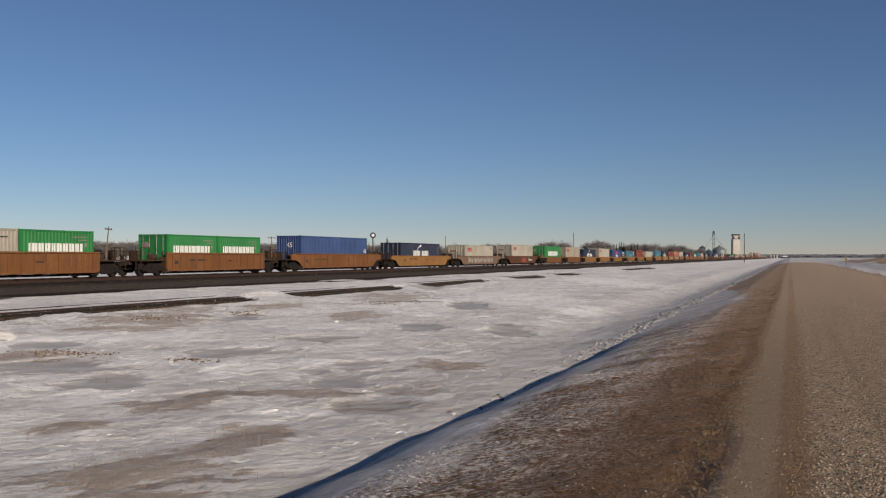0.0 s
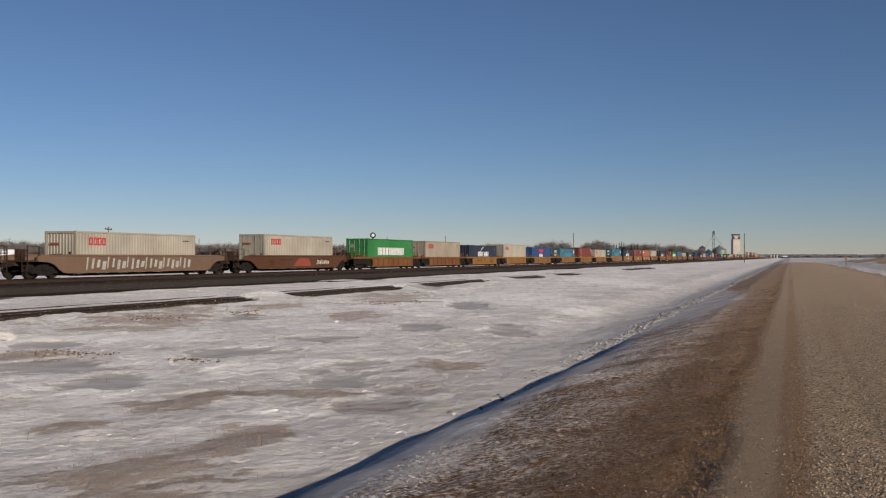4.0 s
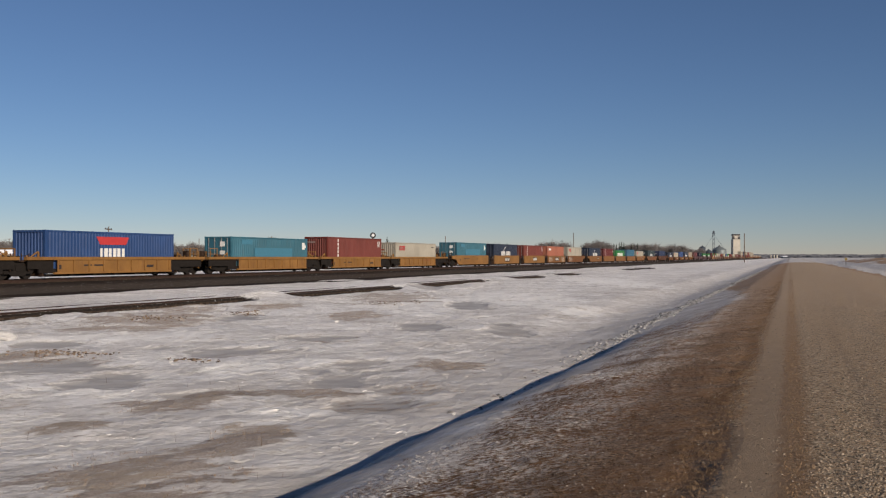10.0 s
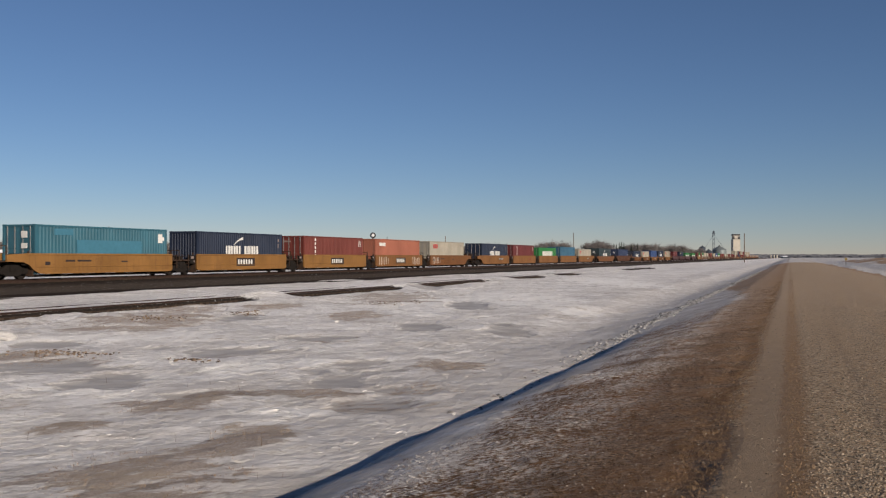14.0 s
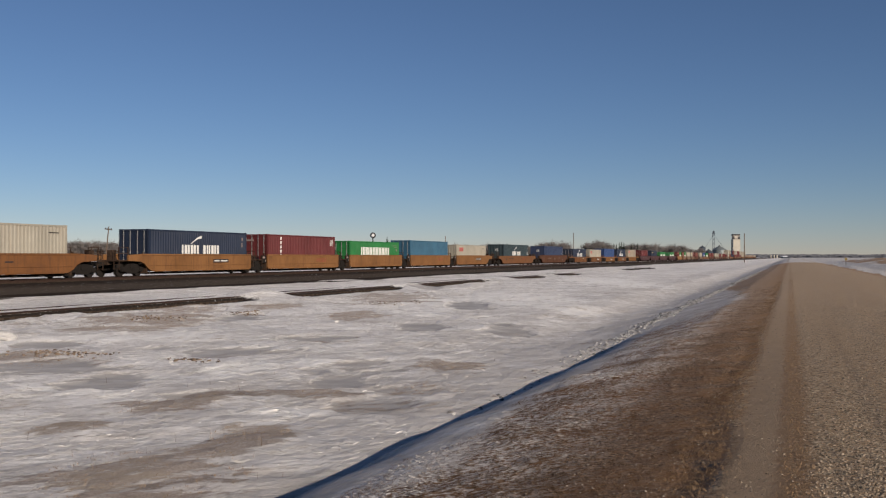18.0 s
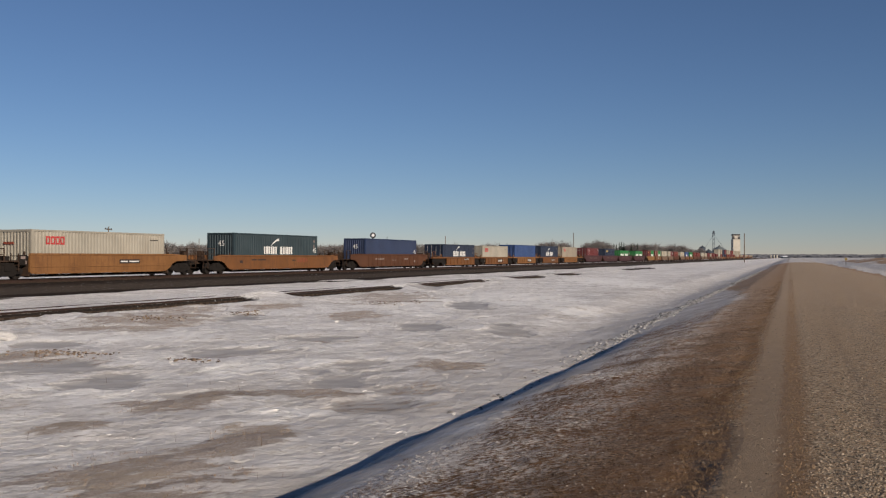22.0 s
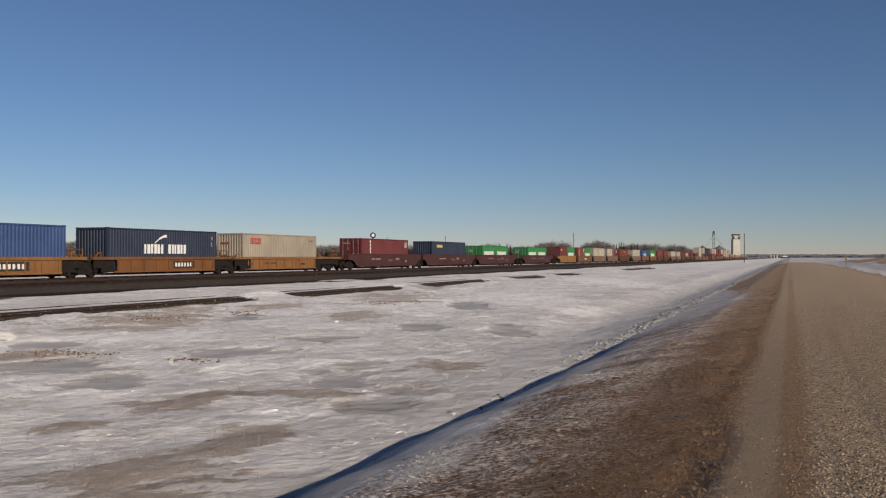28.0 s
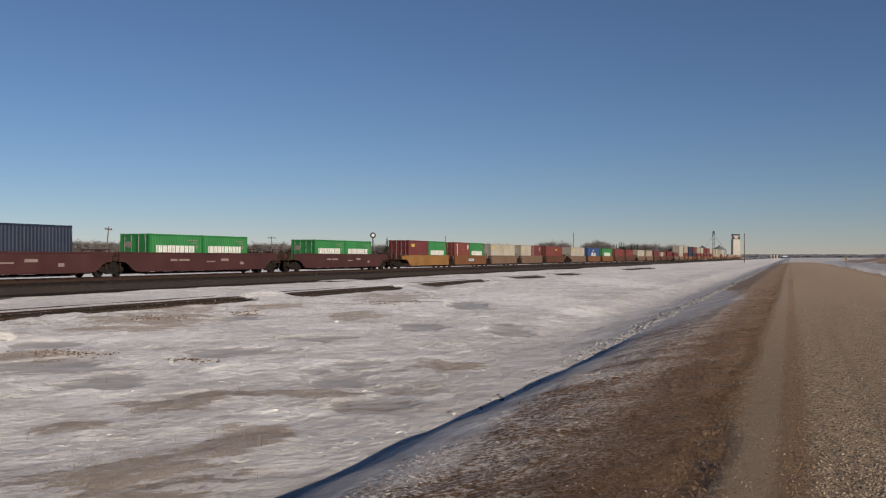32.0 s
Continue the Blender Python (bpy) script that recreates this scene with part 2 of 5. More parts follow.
def height(x, y):
    """Ground level (m) at x, y, and the amounts of road, grass, ballast and dark ice there."""
    xr = x + ROAD_SKEW * y
    wob = 0.22 * fbm(xr * 0.2 + 5, y * 0.35, 11, 3) * smooth(2, 8, np.abs(y))
    q = xr + wob
    q = q + 0.34 * smooth(24, 8, y) * smooth(-2.0, -3.4, q)
    # profile across: road, verge, drop at the snow's edge, field, siding, ballast, far land
    z = np.interp(xr, [-62, -52, -47.3, -45.2, -39.9, -37.8, -34.5, -31.2, -27.8, -25.5, -18, -9, -6.0, -5.2],
                  [-0.45, -0.4, -0.3, 0.10, 0.10, -0.22, -0.52, -0.56, -0.60, -0.74, -0.86, -0.98, -1.02, -1.02])
    edge = np.interp(q, [-5.0, -4.6, -4.4, -4.1, -3.8, -3.4, -2.9, -2.4, -2.2, -1.0, -0.75, -0.45, 0.0, 3.2, 6.6, 7.2, 9.5, 12.5, 16],
                     [-1.025, -1.05, -0.86, -0.70, -0.58, -0.45, -0.32, -0.21, -0.18, -0.09, -0.08, -0.03, -0.02, 0.03, -0.03, -0.09, -0.42, -0.5, -0.25])
    # farther off the step at the snow's edge is drifted full
    z = np.where(q < -5.0, z, edge)
    filled = np.where(q < -2.2, -0.18 + 0.235 * (q + 2.2), z)
    z = z + (filled - z) * smooth(19, 36, y) * smooth(-10.5, -4.9, q)
    # rail parallel rather than road parallel beyond the field's middle
    zt = np.interp(x, [-90, -70, -62, -52, -47.3, -45.2, -39.9, -37.8, -34.5, -31.2, -27.6, -25.5, -18],
                   [-0.2, -0.3, -0.45, -0.4, -0.3, 0.10, 0.10, -0.22, -0.52, -0.57, -0.60, -0.74, -0.86])
    k = smooth(-14, -20, x)
    z = z * (1 - k) + zt * k
    snow = smooth(-4.2, -4.8, q) * smooth(-37.0, -35.8, x)
    # wind-packed drifts, drawn out across the line of sight
    u, w = x * TU + y * TV, -x * TV + y * TU
    ridge = 1 - 2 * np.abs(fbm(u * 0.8, w * 1.35, 31, 4))
    # hard crust that breaks off in low steps
    plate = 0.02 * smooth(-0.04, 0.04, fbm(u * 0.55, w * 0.8, 45, 5, 0.6)) + 0.014 * smooth(-0.05, 0.05, fbm(u * 1.5, w * 2.2, 47, 4, 0.6))
    drift = 0.10 * fbm(u * 0.24, w * 0.36, 21, 4) + 0.06 * ridge ** 3 * (0.4 + fbm(u * 0.15, w * 0.2, 35, 2)) + 0.028 * fbm(u * 2.6, w * 3.6, 41, 4, 0.7) + plate
    drift = drift * (1 + 0.9 * smooth(-18, -25, x) * smooth(-37, -31, x))
    drift = drift * (1 - 0.7 * smooth(-25.5, -27.3, x)) * (1 - 0.6 * smooth(-31.0, -33.0, x))
    z = z + drift * snow
    # drift lying over the siding except where the rail is bare
    cover = np.ones_like(x)
    for a, b in BARE:
        cover = np.minimum(cover, 1 - smooth(a - 1.5, a + 1.0, y) * smooth(b + 1.5, b - 1.0, y))
    lane = smooth(-26.6, -28.2, x) * smooth(-34.0, -31.0, x)
    z = z + lane * 0.13 * cover * (1 + 0.5 * fbm(x * 0.5, y * 0.3, 51, 3))
    # bare stretches: level snow behind the near rail, a dug-out foot before it
    dug = (1 - cover) * smooth(-28.5, -28.42, x) * smooth(-26.0, -27.4, x)
    level = (1 - cover) * smooth(-28.56, -28.66, x) * smooth(-33.5, -32.0, x)
    z = z * (1 - dug) + dug * (-0.80 + 0.05 * fbm(x * 2, y * 0.8, 55, 3))
    z = z * (1 - level) + level * (-0.56 + 0.03 * fbm(x * 0.8, y * 0.4, 56, 3))
    # drift heaped on the rail where the first bare stretch ends
    z = z + 0.22 * np.exp(-((x + 28.5) / 0.8) ** 2 - ((y - 47.0) / 1.6) ** 2) * (1 + 0.6 * fbm(x * 2, y * 2, 57, 3))
    # far side and distance
    z = z + smooth(150, 900, np.hypot(x, y)) * 0.25 * fbm(x * 0.01, y * 0.01, 61, 3)
    row = np.exp(-((xr - 9.6) / 1.3) ** 2) * smooth(60, 110, y) * smooth(330, 260, y)
    z = z + 0.36 * row * (1 + 0.9 * fbm(x * 0.7, y * 0.16, 72, 3))
    bank = smooth(10.5, 26, xr) * smooth(95, 150, y) * smooth(460, 320, y)
    z = z + bank * (1.35 + 0.6 * fbm(x * 0.12, y * 0.05, 71, 3) + 0.2 * fbm(x * 0.4, y * 0.12, 73, 3))
    road = smooth(-0.62, -0.5, q) * smooth(7.3, 6.9, xr) * smooth(330, 270, y)
    z = z + road * (0.018 * fbm(x * 1.2, y * 0.25, 81, 3) - 0.006 * np.exp(-((xr - 0.9) / 0.3) ** 2) - 0.006 * np.exp(-((xr - 2.5) / 0.3) ** 2))
    sheet = 0.8 * smooth(15, 7, y) + 1.3 * smooth(22, 46, y) * smooth(64, 46, y) - 0.85 * smooth(46, 74, y) + 0.6 * fbm(x * 0.7, y * 0.12, 90, 4) * smooth(18, 30, y)
    grass = smooth(-3.85, -2.95, q - sheet + 0.7 * fbm(x * 0.8, y * 0.35, 91, 3)) * smooth(-0.45, -0.6, q) * smooth(300, 255, y)
    grass = np.maximum(grass, smooth(6.9, 7.3, xr) * smooth(8.7, 7.9, xr + 0.8 * fbm(x * 0.5, y * 0.2, 92, 2)))
    grass = np.maximum(grass, smooth(0.15, 0.4, bank) * smooth(-0.4, -0.05, fbm(x * 0.2, y * 0.06, 95, 4)))
    z = z + grass * (0.035 * fbm(x * 2.5, y * 2.5, 93, 3))
    ballast = smooth(-35.7, -36.2, x + 0.35 * fbm(x * 0.4, y * 0.3, 94, 3) + 1.1 * fbm(x * 0.9, y * 0.07, 59, 4)) * smooth(-47.4, -46.6, x)
    ballast = np.maximum(ballast, (1 - cover) * smooth(-28.62, -28.55, x) * smooth(-27.1, -27.6, x + 0.5 * fbm(x, y * 0.5, 58, 3)))
    z = z + ballast * 0.03 * fbm(x * 3, y * 3, 96, 2)
    def patches(rows, rag, seed):
        m = np.zeros_like(x)
        for px, py, a, b in rows:
            e = ((x - px) * WU + (y - py) * WV) ** 2 / a ** 2 + (-(x - px) * WV + (y - py) * WU) ** 2 / b ** 2
            m = np.maximum(m, smooth(1.9, 0.35, e + rag * fbm(u * 0.75, w * 1.1, seed, 5, 0.62)))
        return m * snow
    ice, soil = patches(ICE_AND_SHADE, 2.5, 97), patches(SOIL, 3.4, 98)
    soil = np.maximum(soil, 0.5 * smooth(0.25, 0.55, fbm(u * 0.3, w * 0.45, 99, 5, 0.6)) * snow)
    ice = np.maximum(ice, 0.45 * smooth(0.3, 0.5, fbm(u * 0.2, w * 0.3, 103, 4, 0.55)) * snow)
    glint_crust = patches(GLINT_CRUST, 2.6, 105) * (1 - ice)
    z = z + glint_crust * (0.03 + 0.05 * fbm(u * 2.0, w * 3.0, 107, 4, 0.65))
    z = z - ice * 0.06 + soil * 0.02 - np.minimum(ice, 1) * drift * snow * 0.5
    return z, road, grass, ballast, ice, soil, glint_crust


def marks(fine, grow, reach, far, jump):
    """Distances from zero, fine at first, wider with distance, in leaps past reach."""
    out, v = [], 0.0
    while v < far:
        d = fine * (1 + v / grow) if v < reach else (v - out[-2]) * jump if len(out) > 1 else fine
        v += d
        out.append(v)
    return np.array(out)


GX = np.concatenate([-marks(0.055, 14, 50, 3200, 1.16)[::-1], [0.0], marks(0.07, 12, 16, 3200, 1.2)])
GY = np.concatenate([-marks(0.5, 4, 6, 1500, 1.35)[::-1], [0.0], marks(0.075, 12, 170, 4500, 1.07)])
gx, gy = np.meshgrid(GX, GY, indexing="ij")
gz, g_road, g_grass, g_ballast, g_ice, g_soil, g_glint_crust = height(gx, gy)
nx, ny = gx.shape
co = np.stack([gx, gy, gz], -1).reshape(-1, 3)
idx = np.arange(nx * ny).reshape(nx, ny)
quads = np.stack([idx[:-1, :-1], idx[1:, :-1], idx[1:, 1:], idx[:-1, 1:]], -1).reshape(-1, 4)
me = bpy.data.meshes.new("ground")
me.vertices.add(len(co))
me.vertices.foreach_set("co", co.ravel())
me.loops.add(quads.size)
me.loops.foreach_set("vertex_index", quads.ravel())
me.polygons.add(len(quads))
me.polygons.foreach_set("loop_start", np.arange(0, quads.size, 4))
me.polygons.foreach_set("use_smooth", np.ones(len(quads), bool))
me.update(calc_edges=True)
for nm, arr in (("road", g_road), ("grass", g_grass), ("ballast", g_ballast), ("ice", g_ice), ("soil", g_soil), ("glint_crust", g_glint_crust)):
    me.attributes.new(nm, "FLOAT", "POINT").data.foreach_set("value", arr.ravel().astype(np.float32))


def ground_material():
    m, nt, p = shader("winter_ground", 0.7)
    geo = nt.nodes.new("ShaderNodeNewGeometry")
    pos = geo.outputs["Position"]
    wind = nt.nodes.new("ShaderNodeVectorRotate")
    wind.inputs["Angle"].default_value = -math.atan2(TV, TU)
    wind.inputs["Axis"].default_value = (0, 0, 1)
    nt.links.new(pos, wind.inputs["Vector"])
    drawn = scaled(nt, wind.outputs[0], (0.5, 1.0, 1.0))
    xyz = nt.nodes.new("ShaderNodeSeparateXYZ")
    nt.links.new(pos, xyz.inputs[0])
    across = calc(nt, "ADD", xyz.outputs[0], calc(nt, "MULTIPLY", xyz.outputs[1], ROAD_SKEW))

    def attr(n):
        a = nt.nodes.new("ShaderNodeAttribute")
        a.attribute_name = n
        return a.outputs["Fac"]

    def ragged(value, other, amount, lo, hi):
        return ramp(nt, calc(nt, "ADD", value, calc(nt, "MULTIPLY", calc(nt, "SUBTRACT", other, 0.5), amount)), lo, hi)

    def part_of(a, k):
        return calc(nt, "MULTIPLY", a, k)

    def band(lo0, lo1, hi1, hi0, other, amount):
        w = calc(nt, "ADD", across, calc(nt, "MULTIPLY", calc(nt, "SUBTRACT", other, 0.5), amount))
        return calc(nt, "MULTIPLY", ramp(nt, w, lo0, lo1), ramp(nt, w, hi0, hi1))
    big, mid = noise_node(nt, drawn, 0.3, 4), noise_node(nt, drawn, 1.5, 6, 0.7)
    fine, grit = noise_node(nt, drawn, 6.0, 6, 0.75), noise_node(nt, pos, 30, 4, 0.7)
    # snow: old crust in broken plates, glazed skin, wind-blown soil, glint painted white on broken edges
    plates, chips = noise_node(nt, drawn, 0.85, 7, 0.66), noise_node(nt, drawn, 3.4, 6, 0.68)
    step, chip = ramp(nt, plates, 0.485, 0.515), ramp(nt, chips, 0.49, 0.53)
    blot = noise_node(nt, pos, 0.9, 6, 0.72)
    snow = mix(nt, ramp(nt, mid, 0.36, 0.56), (0.74, 0.71, 0.69), (0.93, 0.905, 0.88))
    snow = mix(nt, part_of(ragged(big, fine, 0.7, 0.42, 0.62), 0.5), snow, (0.45, 0.415, 0.39))
    snow = mix(nt, part_of(step, 0.25), snow, (0.52, 0.49, 0.47))
    snow = mix(nt, part_of(calc(nt, "MULTIPLY", chip, ramp(nt, blot, 0.42, 0.56)), 0.36), snow, (0.38, 0.35, 0.325))
    snow = mix(nt, part_of(ramp(nt, fine, 0.54, 0.60), 0.46), snow, (0.34, 0.30, 0.265))
    snow = mix(nt, part_of(ramp(nt, noise_node(nt, drawn, 13, 5, 0.75), 0.53, 0.62), 0.45), snow, (0.39, 0.355, 0.325))
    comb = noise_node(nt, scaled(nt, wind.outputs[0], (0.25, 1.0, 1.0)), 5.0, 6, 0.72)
    glint_lip = calc(nt, "MULTIPLY", ramp(nt, comb, 0.55, 0.59), ramp(nt, plates, 0.43, 0.50))
    # sun glint along the raised crust edges, put in as near-white colour
    snow = mix(nt, part_of(glint_lip, 0.9), snow, (0.95, 0.93, 0.89))
    # soil blown over the low ground near the ditch
    blown = calc(nt, "MULTIPLY", ramp(nt, across, -15.0, -6.0), ramp(nt, blot, 0.34, 0.58))
    snow = mix(nt, part_of(blown, 0.72), snow, (0.38, 0.345, 0.315))
    glazed = band(-8.6, -6.4, -4.9, -4.7, mid, 2.2)
    snow = mix(nt, part_of(glazed, 0.5), snow, (0.47, 0.445, 0.43))
    crusty = ragged(attr("glint_crust"), comb, 2.4, 0.4, 0.62)
    # whiter colour stands for the glinting of the rough crust
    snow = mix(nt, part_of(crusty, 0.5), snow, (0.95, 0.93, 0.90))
    # bank snow greyed, partly to dull the blue of its shade
    ditch = band(-4.7, -4.3, -0.6, -0.5, fine, 0.5)
    snow = mix(nt, part_of(ditch, 0.28), snow, (0.46, 0.41, 0.375))
    iced = ragged(attr("ice"), calc(nt, "ADD", part_of(comb, 0.5), part_of(fine, 0.5)), 3.4, 0.30, 0.70)
    col = mix(nt, part_of(iced, 0.78), snow, mix(nt, ramp(nt, mid, 0.35, 0.65), (0.25, 0.235, 0.222), (0.40, 0.375, 0.355)))
    bare = ragged(attr("soil"), calc(nt, "ADD", part_of(comb, 0.6), part_of(fine, 0.4)), 5.6, 0.36, 0.80)
    earth = mix(nt, ramp(nt, grit, 0.35, 0.65), (0.185, 0.138, 0.114), (0.41, 0.322, 0.265))
    earth = mix(nt, part_of(ramp(nt, mid, 0.5, 0.62), 0.6), earth, (0.38, 0.29, 0.19))
    col = mix(nt, part_of(bare, 0.6), col, earth)
    # dry mown grass and soil of the verge, with snow caught in it
    g1, g2 = noise_node(nt, pos, 1.6, 5, 0.7), noise_node(nt, pos, 19, 6, 0.88)
    turf = mix(nt, ramp(nt, g2, 0.41, 0.60), (0.018, 0.011, 0.008), (0.385, 0.25, 0.16))
    turf = mix(nt, part_of(ramp(nt, g1, 0.44, 0.58), 0.6), turf, (0.235, 0.122, 0.06))
    tangle = noise_node(nt, scaled(nt, wind.outputs[0], (0.42, 1.0, 1.0)), 23.0, 6, 0.8)
    worn = calc(nt, "MULTIPLY", calc(nt, "MULTIPLY", ramp(nt, across, -2.6, -1.7), ramp(nt, g1, 0.36, 0.56)), ramp(nt, xyz.outputs[1], 16.0, 8.0))
    turf = mix(nt, part_of(worn, 0.3), turf, (0.055, 0.033, 0.022))
    # turf turns paler tan from 13 to 38 m along y
    far_turf = calc(nt, "MULTIPLY", ramp(nt, xyz.outputs[1], 13.0, 38.0), calc(nt, "ADD", part_of(ramp(nt, g2, 0.25, 0.6), 0.5), 0.5))
    turf = mix(nt, part_of(far_turf, 0.8), turf, (0.40, 0.29, 0.205))
    low_side = ramp(nt, across, -1.45, -2.8)
    caught = calc(nt, "MULTIPLY", ragged(noise_node(nt, drawn, 1.0, 3), tangle, 3.8, 0.47, 0.55), calc(nt, "MULTIPLY", calc(nt, "ADD", part_of(low_side, 0.95), 0.10), calc(nt, "ADD", part_of(ramp(nt, xyz.outputs[1], 62.0, 44.0), 0.85), 0.15)))
    turf = mix(nt, caught, turf, (0.74, 0.70, 0.675))
    gr = ragged(attr("grass"), calc(nt, "ADD", part_of(fine, 0.6), part_of(mid, 0.4)), 2.0, 0.22, 0.72)
    col = mix(nt, gr, col, turf)
    # ballast
    b2 = noise_node(nt, pos, 8, 5, 0.85)
    stone = mix(nt, ramp(nt, b2, 0.35, 0.7), (0.013, 0.0105, 0.0092), (0.056, 0.045, 0.038))
    stone = mix(nt, part_of(ramp(nt, noise_node(nt, pos, 5.0, 2), 0.69, 0.72), 0.7), stone, (0.7, 0.7, 0.72))
    # browner, paler stone towards the toe, and a darker line along the foot
    dusty = calc(nt, "MULTIPLY", calc(nt, "MULTIPLY", ramp(nt, xyz.outputs[0], -39.6, -38.6), ramp(nt, xyz.outputs[0], -33.0, -35.0)), ramp(nt, b2, 0.25, 0.6))
    stone = mix(nt, part_of(dusty, 0.8), stone, (0.105, 0.085, 0.071))
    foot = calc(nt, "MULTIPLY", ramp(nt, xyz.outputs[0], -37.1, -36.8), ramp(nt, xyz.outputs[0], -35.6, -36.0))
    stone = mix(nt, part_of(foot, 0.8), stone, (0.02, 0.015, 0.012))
    ba = ragged(attr("ballast"), fine, 0.8, 0.4, 0.6)
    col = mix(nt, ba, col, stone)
    # gravel road: packed fines, stones, wheel-worn lanes
    vor = nt.nodes.new("ShaderNodeTexVoronoi")
    vor.inputs["Scale"].default_value = 33
    nt.links.new(pos, vor.inputs["Vector"])
    sep = nt.nodes.new("ShaderNodeSeparateColor")
    nt.links.new(vor.outputs["Color"], sep.inputs[0])
    lane = noise_node(nt, scaled(nt, pos, (1.0, 0.04, 1.0)), 1.6, 4, 0.6)
    fines = mix(nt, ramp(nt, noise_node(nt, pos, 4.0, 6, 0.75), 0.3, 0.7), (0.275, 0.187, 0.113), (0.41, 0.29, 0.182))
    pebble = mix(nt, sep.outputs[0], (0.06, 0.043, 0.03), (0.56, 0.44, 0.31))
    loose = ragged(lane, sep.outputs[1], 0.75, 0.32, 0.6)
    packed = band(-0.5, -0.42, -0.08, 0.02, fine, 0.12)
    loose = calc(nt, "MULTIPLY", loose, calc(nt, "SUBTRACT", 1.0, part_of(packed, 0.92)))
    gravel = mix(nt, loose, fines, pebble)
    gravel = mix(nt, part_of(packed, 0.6), gravel, mix(nt, fine, (0.22, 0.165, 0.118), (0.36, 0.275, 0.20)))
    gravel = mix(nt, part_of(band(-0.14, -0.06, 0.1, 0.22, fine, 0.35), 0.55), gravel, (0.19, 0.11, 0.06))
    # road colour goes paler between 13 and 42 m along y
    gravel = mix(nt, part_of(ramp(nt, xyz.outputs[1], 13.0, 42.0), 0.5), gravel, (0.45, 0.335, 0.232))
    rut = calc(nt, "MULTIPLY", calc(nt, "MAXIMUM", band(0.72, 0.8, 0.86, 0.94, fine, 0.1), band(2.3, 2.4, 2.5, 2.6, fine, 0.1)), ramp(nt, xyz.outputs[1], 34.0, 20.0))
    gravel = mix(nt, part_of(rut, 0.22), gravel, (0.12, 0.09, 0.07))
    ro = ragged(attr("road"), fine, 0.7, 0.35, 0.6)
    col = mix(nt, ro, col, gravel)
    # frozen wet seam beside the road, straw blown against its edge
    wet = calc(nt, "MULTIPLY", band(-0.80, -0.70, -0.55, -0.48, tangle, 0.3), ramp(nt, xyz.outputs[1], 11.5, 8.0))
    col = mix(nt, part_of(wet, 0.75), col, (0.10, 0.105, 0.115))
    straw = calc(nt, "MULTIPLY", band(-1.4, -0.85, -0.52, -0.42, fine, 0.5), ramp(nt, g1, 0.4, 0.6))
    col = mix(nt, part_of(straw, 0.65), col, (0.28, 0.165, 0.086))
    nt.links.new(col, p.inputs["Base Color"])
    dry = calc(nt, "MAXIMUM", calc(nt, "MAXIMUM", gr, ba), calc(nt, "MAXIMUM", ro, bare))
    glaze = calc(nt, "SUBTRACT", 0.72, part_of(ramp(nt, mid, 0.5, 0.66), 0.3))
    rough = calc(nt, "ADD", part_of(dry, 0.95), calc(nt, "MULTIPLY", calc(nt, "SUBTRACT", 1.0, dry), glaze))
    nt.links.new(rough, p.inputs["Roughness"])
    nt.links.new(calc(nt, "SUBTRACT", 0.45, calc(nt, "SUBTRACT", part_of(dry, 0.4), part_of(ro, 0.15))), p.inputs["Specular IOR Level"])
    calm = calc(nt, "SUBTRACT", 1.0, part_of(iced, 0.75))
    broken = calc(nt, "ADD", part_of(step, -0.018), calc(nt, "ADD", part_of(chip, -0.016), part_of(glint_lip, 0.035)))
    crust = calc(nt, "MULTIPLY", calm, calc(nt, "ADD", broken, calc(nt, "ADD", part_of(fine, 0.10), calc(nt, "ADD", part_of(grit, 0.012), part_of(mid, 0.08)))))
    lumps = calc(nt, "ADD", part_of(g2, 0.11), calc(nt, "MULTIPLY", part_of(vor.outputs["Distance"], -0.025), calc(nt, "SUBTRACT", 1.0, part_of(packed, 0.8))))
    hgt = calc(nt, "ADD", calc(nt, "MULTIPLY", dry, lumps), calc(nt, "MULTIPLY", calc(nt, "SUBTRACT", 1.0, dry), crust))
    bump(nt, p, hgt, 0.75, 1.0)
    return m


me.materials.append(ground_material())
ground = tagged(new("ground", me), "windswept snowfield with ice patches, dry verge and gravel road", "ground", kind="structure")

# ---------------------------------------------------------------- railway track
def rail_form(x, y0, y1, top):
    f = Form()
    f.cbox(x - 0.036, x + 0.036, y0, y1, top - 0.045, top, 0.01)
    f.box(x - 0.009, x + 0.009, y0, y1, top - 0.15, top - 0.044)
    f.box(x - 0.075, x + 0.075, y0, y1, top - 0.172, top - 0.149)
    return f


def railway(name, x, top, y0, y1, label, ties):
    e = tagged(new(name), label, "railway track", kind="structure")
    for side in (-0.755, 0.755):
        part("rail", rail_form(x + side, y0, y1, top), RAIL_STEEL, e)
    tie = Form().cbox(-1.3, 1.3, -0.115, 0.115, top - 0.36, top - 0.173, 0.012).mesh("tie")
    tie.materials.append(TIE_WOOD)
    for k in range(ties):
        t = part("tie", tie, TIE_WOOD, e)
        t.location = (x, y0 + 12 + 0.53 * k, random.uniform(-0.01, 0.012))
        t.rotation_euler = (0, 0, random.uniform(-0.015, 0.015))
    return e


railway("main_track", TRACK_X, RAIL_Z, 8, 2400, "rusty steel main line on dark stone ballast", 300)
railway("siding_track", SIDING_X, SIDING_Z, 6, 700, "rusty siding half buried in drifted snow", 220)

# ---------------------------------------------------------------- shipping containers
STD, HIGH = 2.591, 2.896
BOX_W = 1.219            # half width
_box_meshes = {}


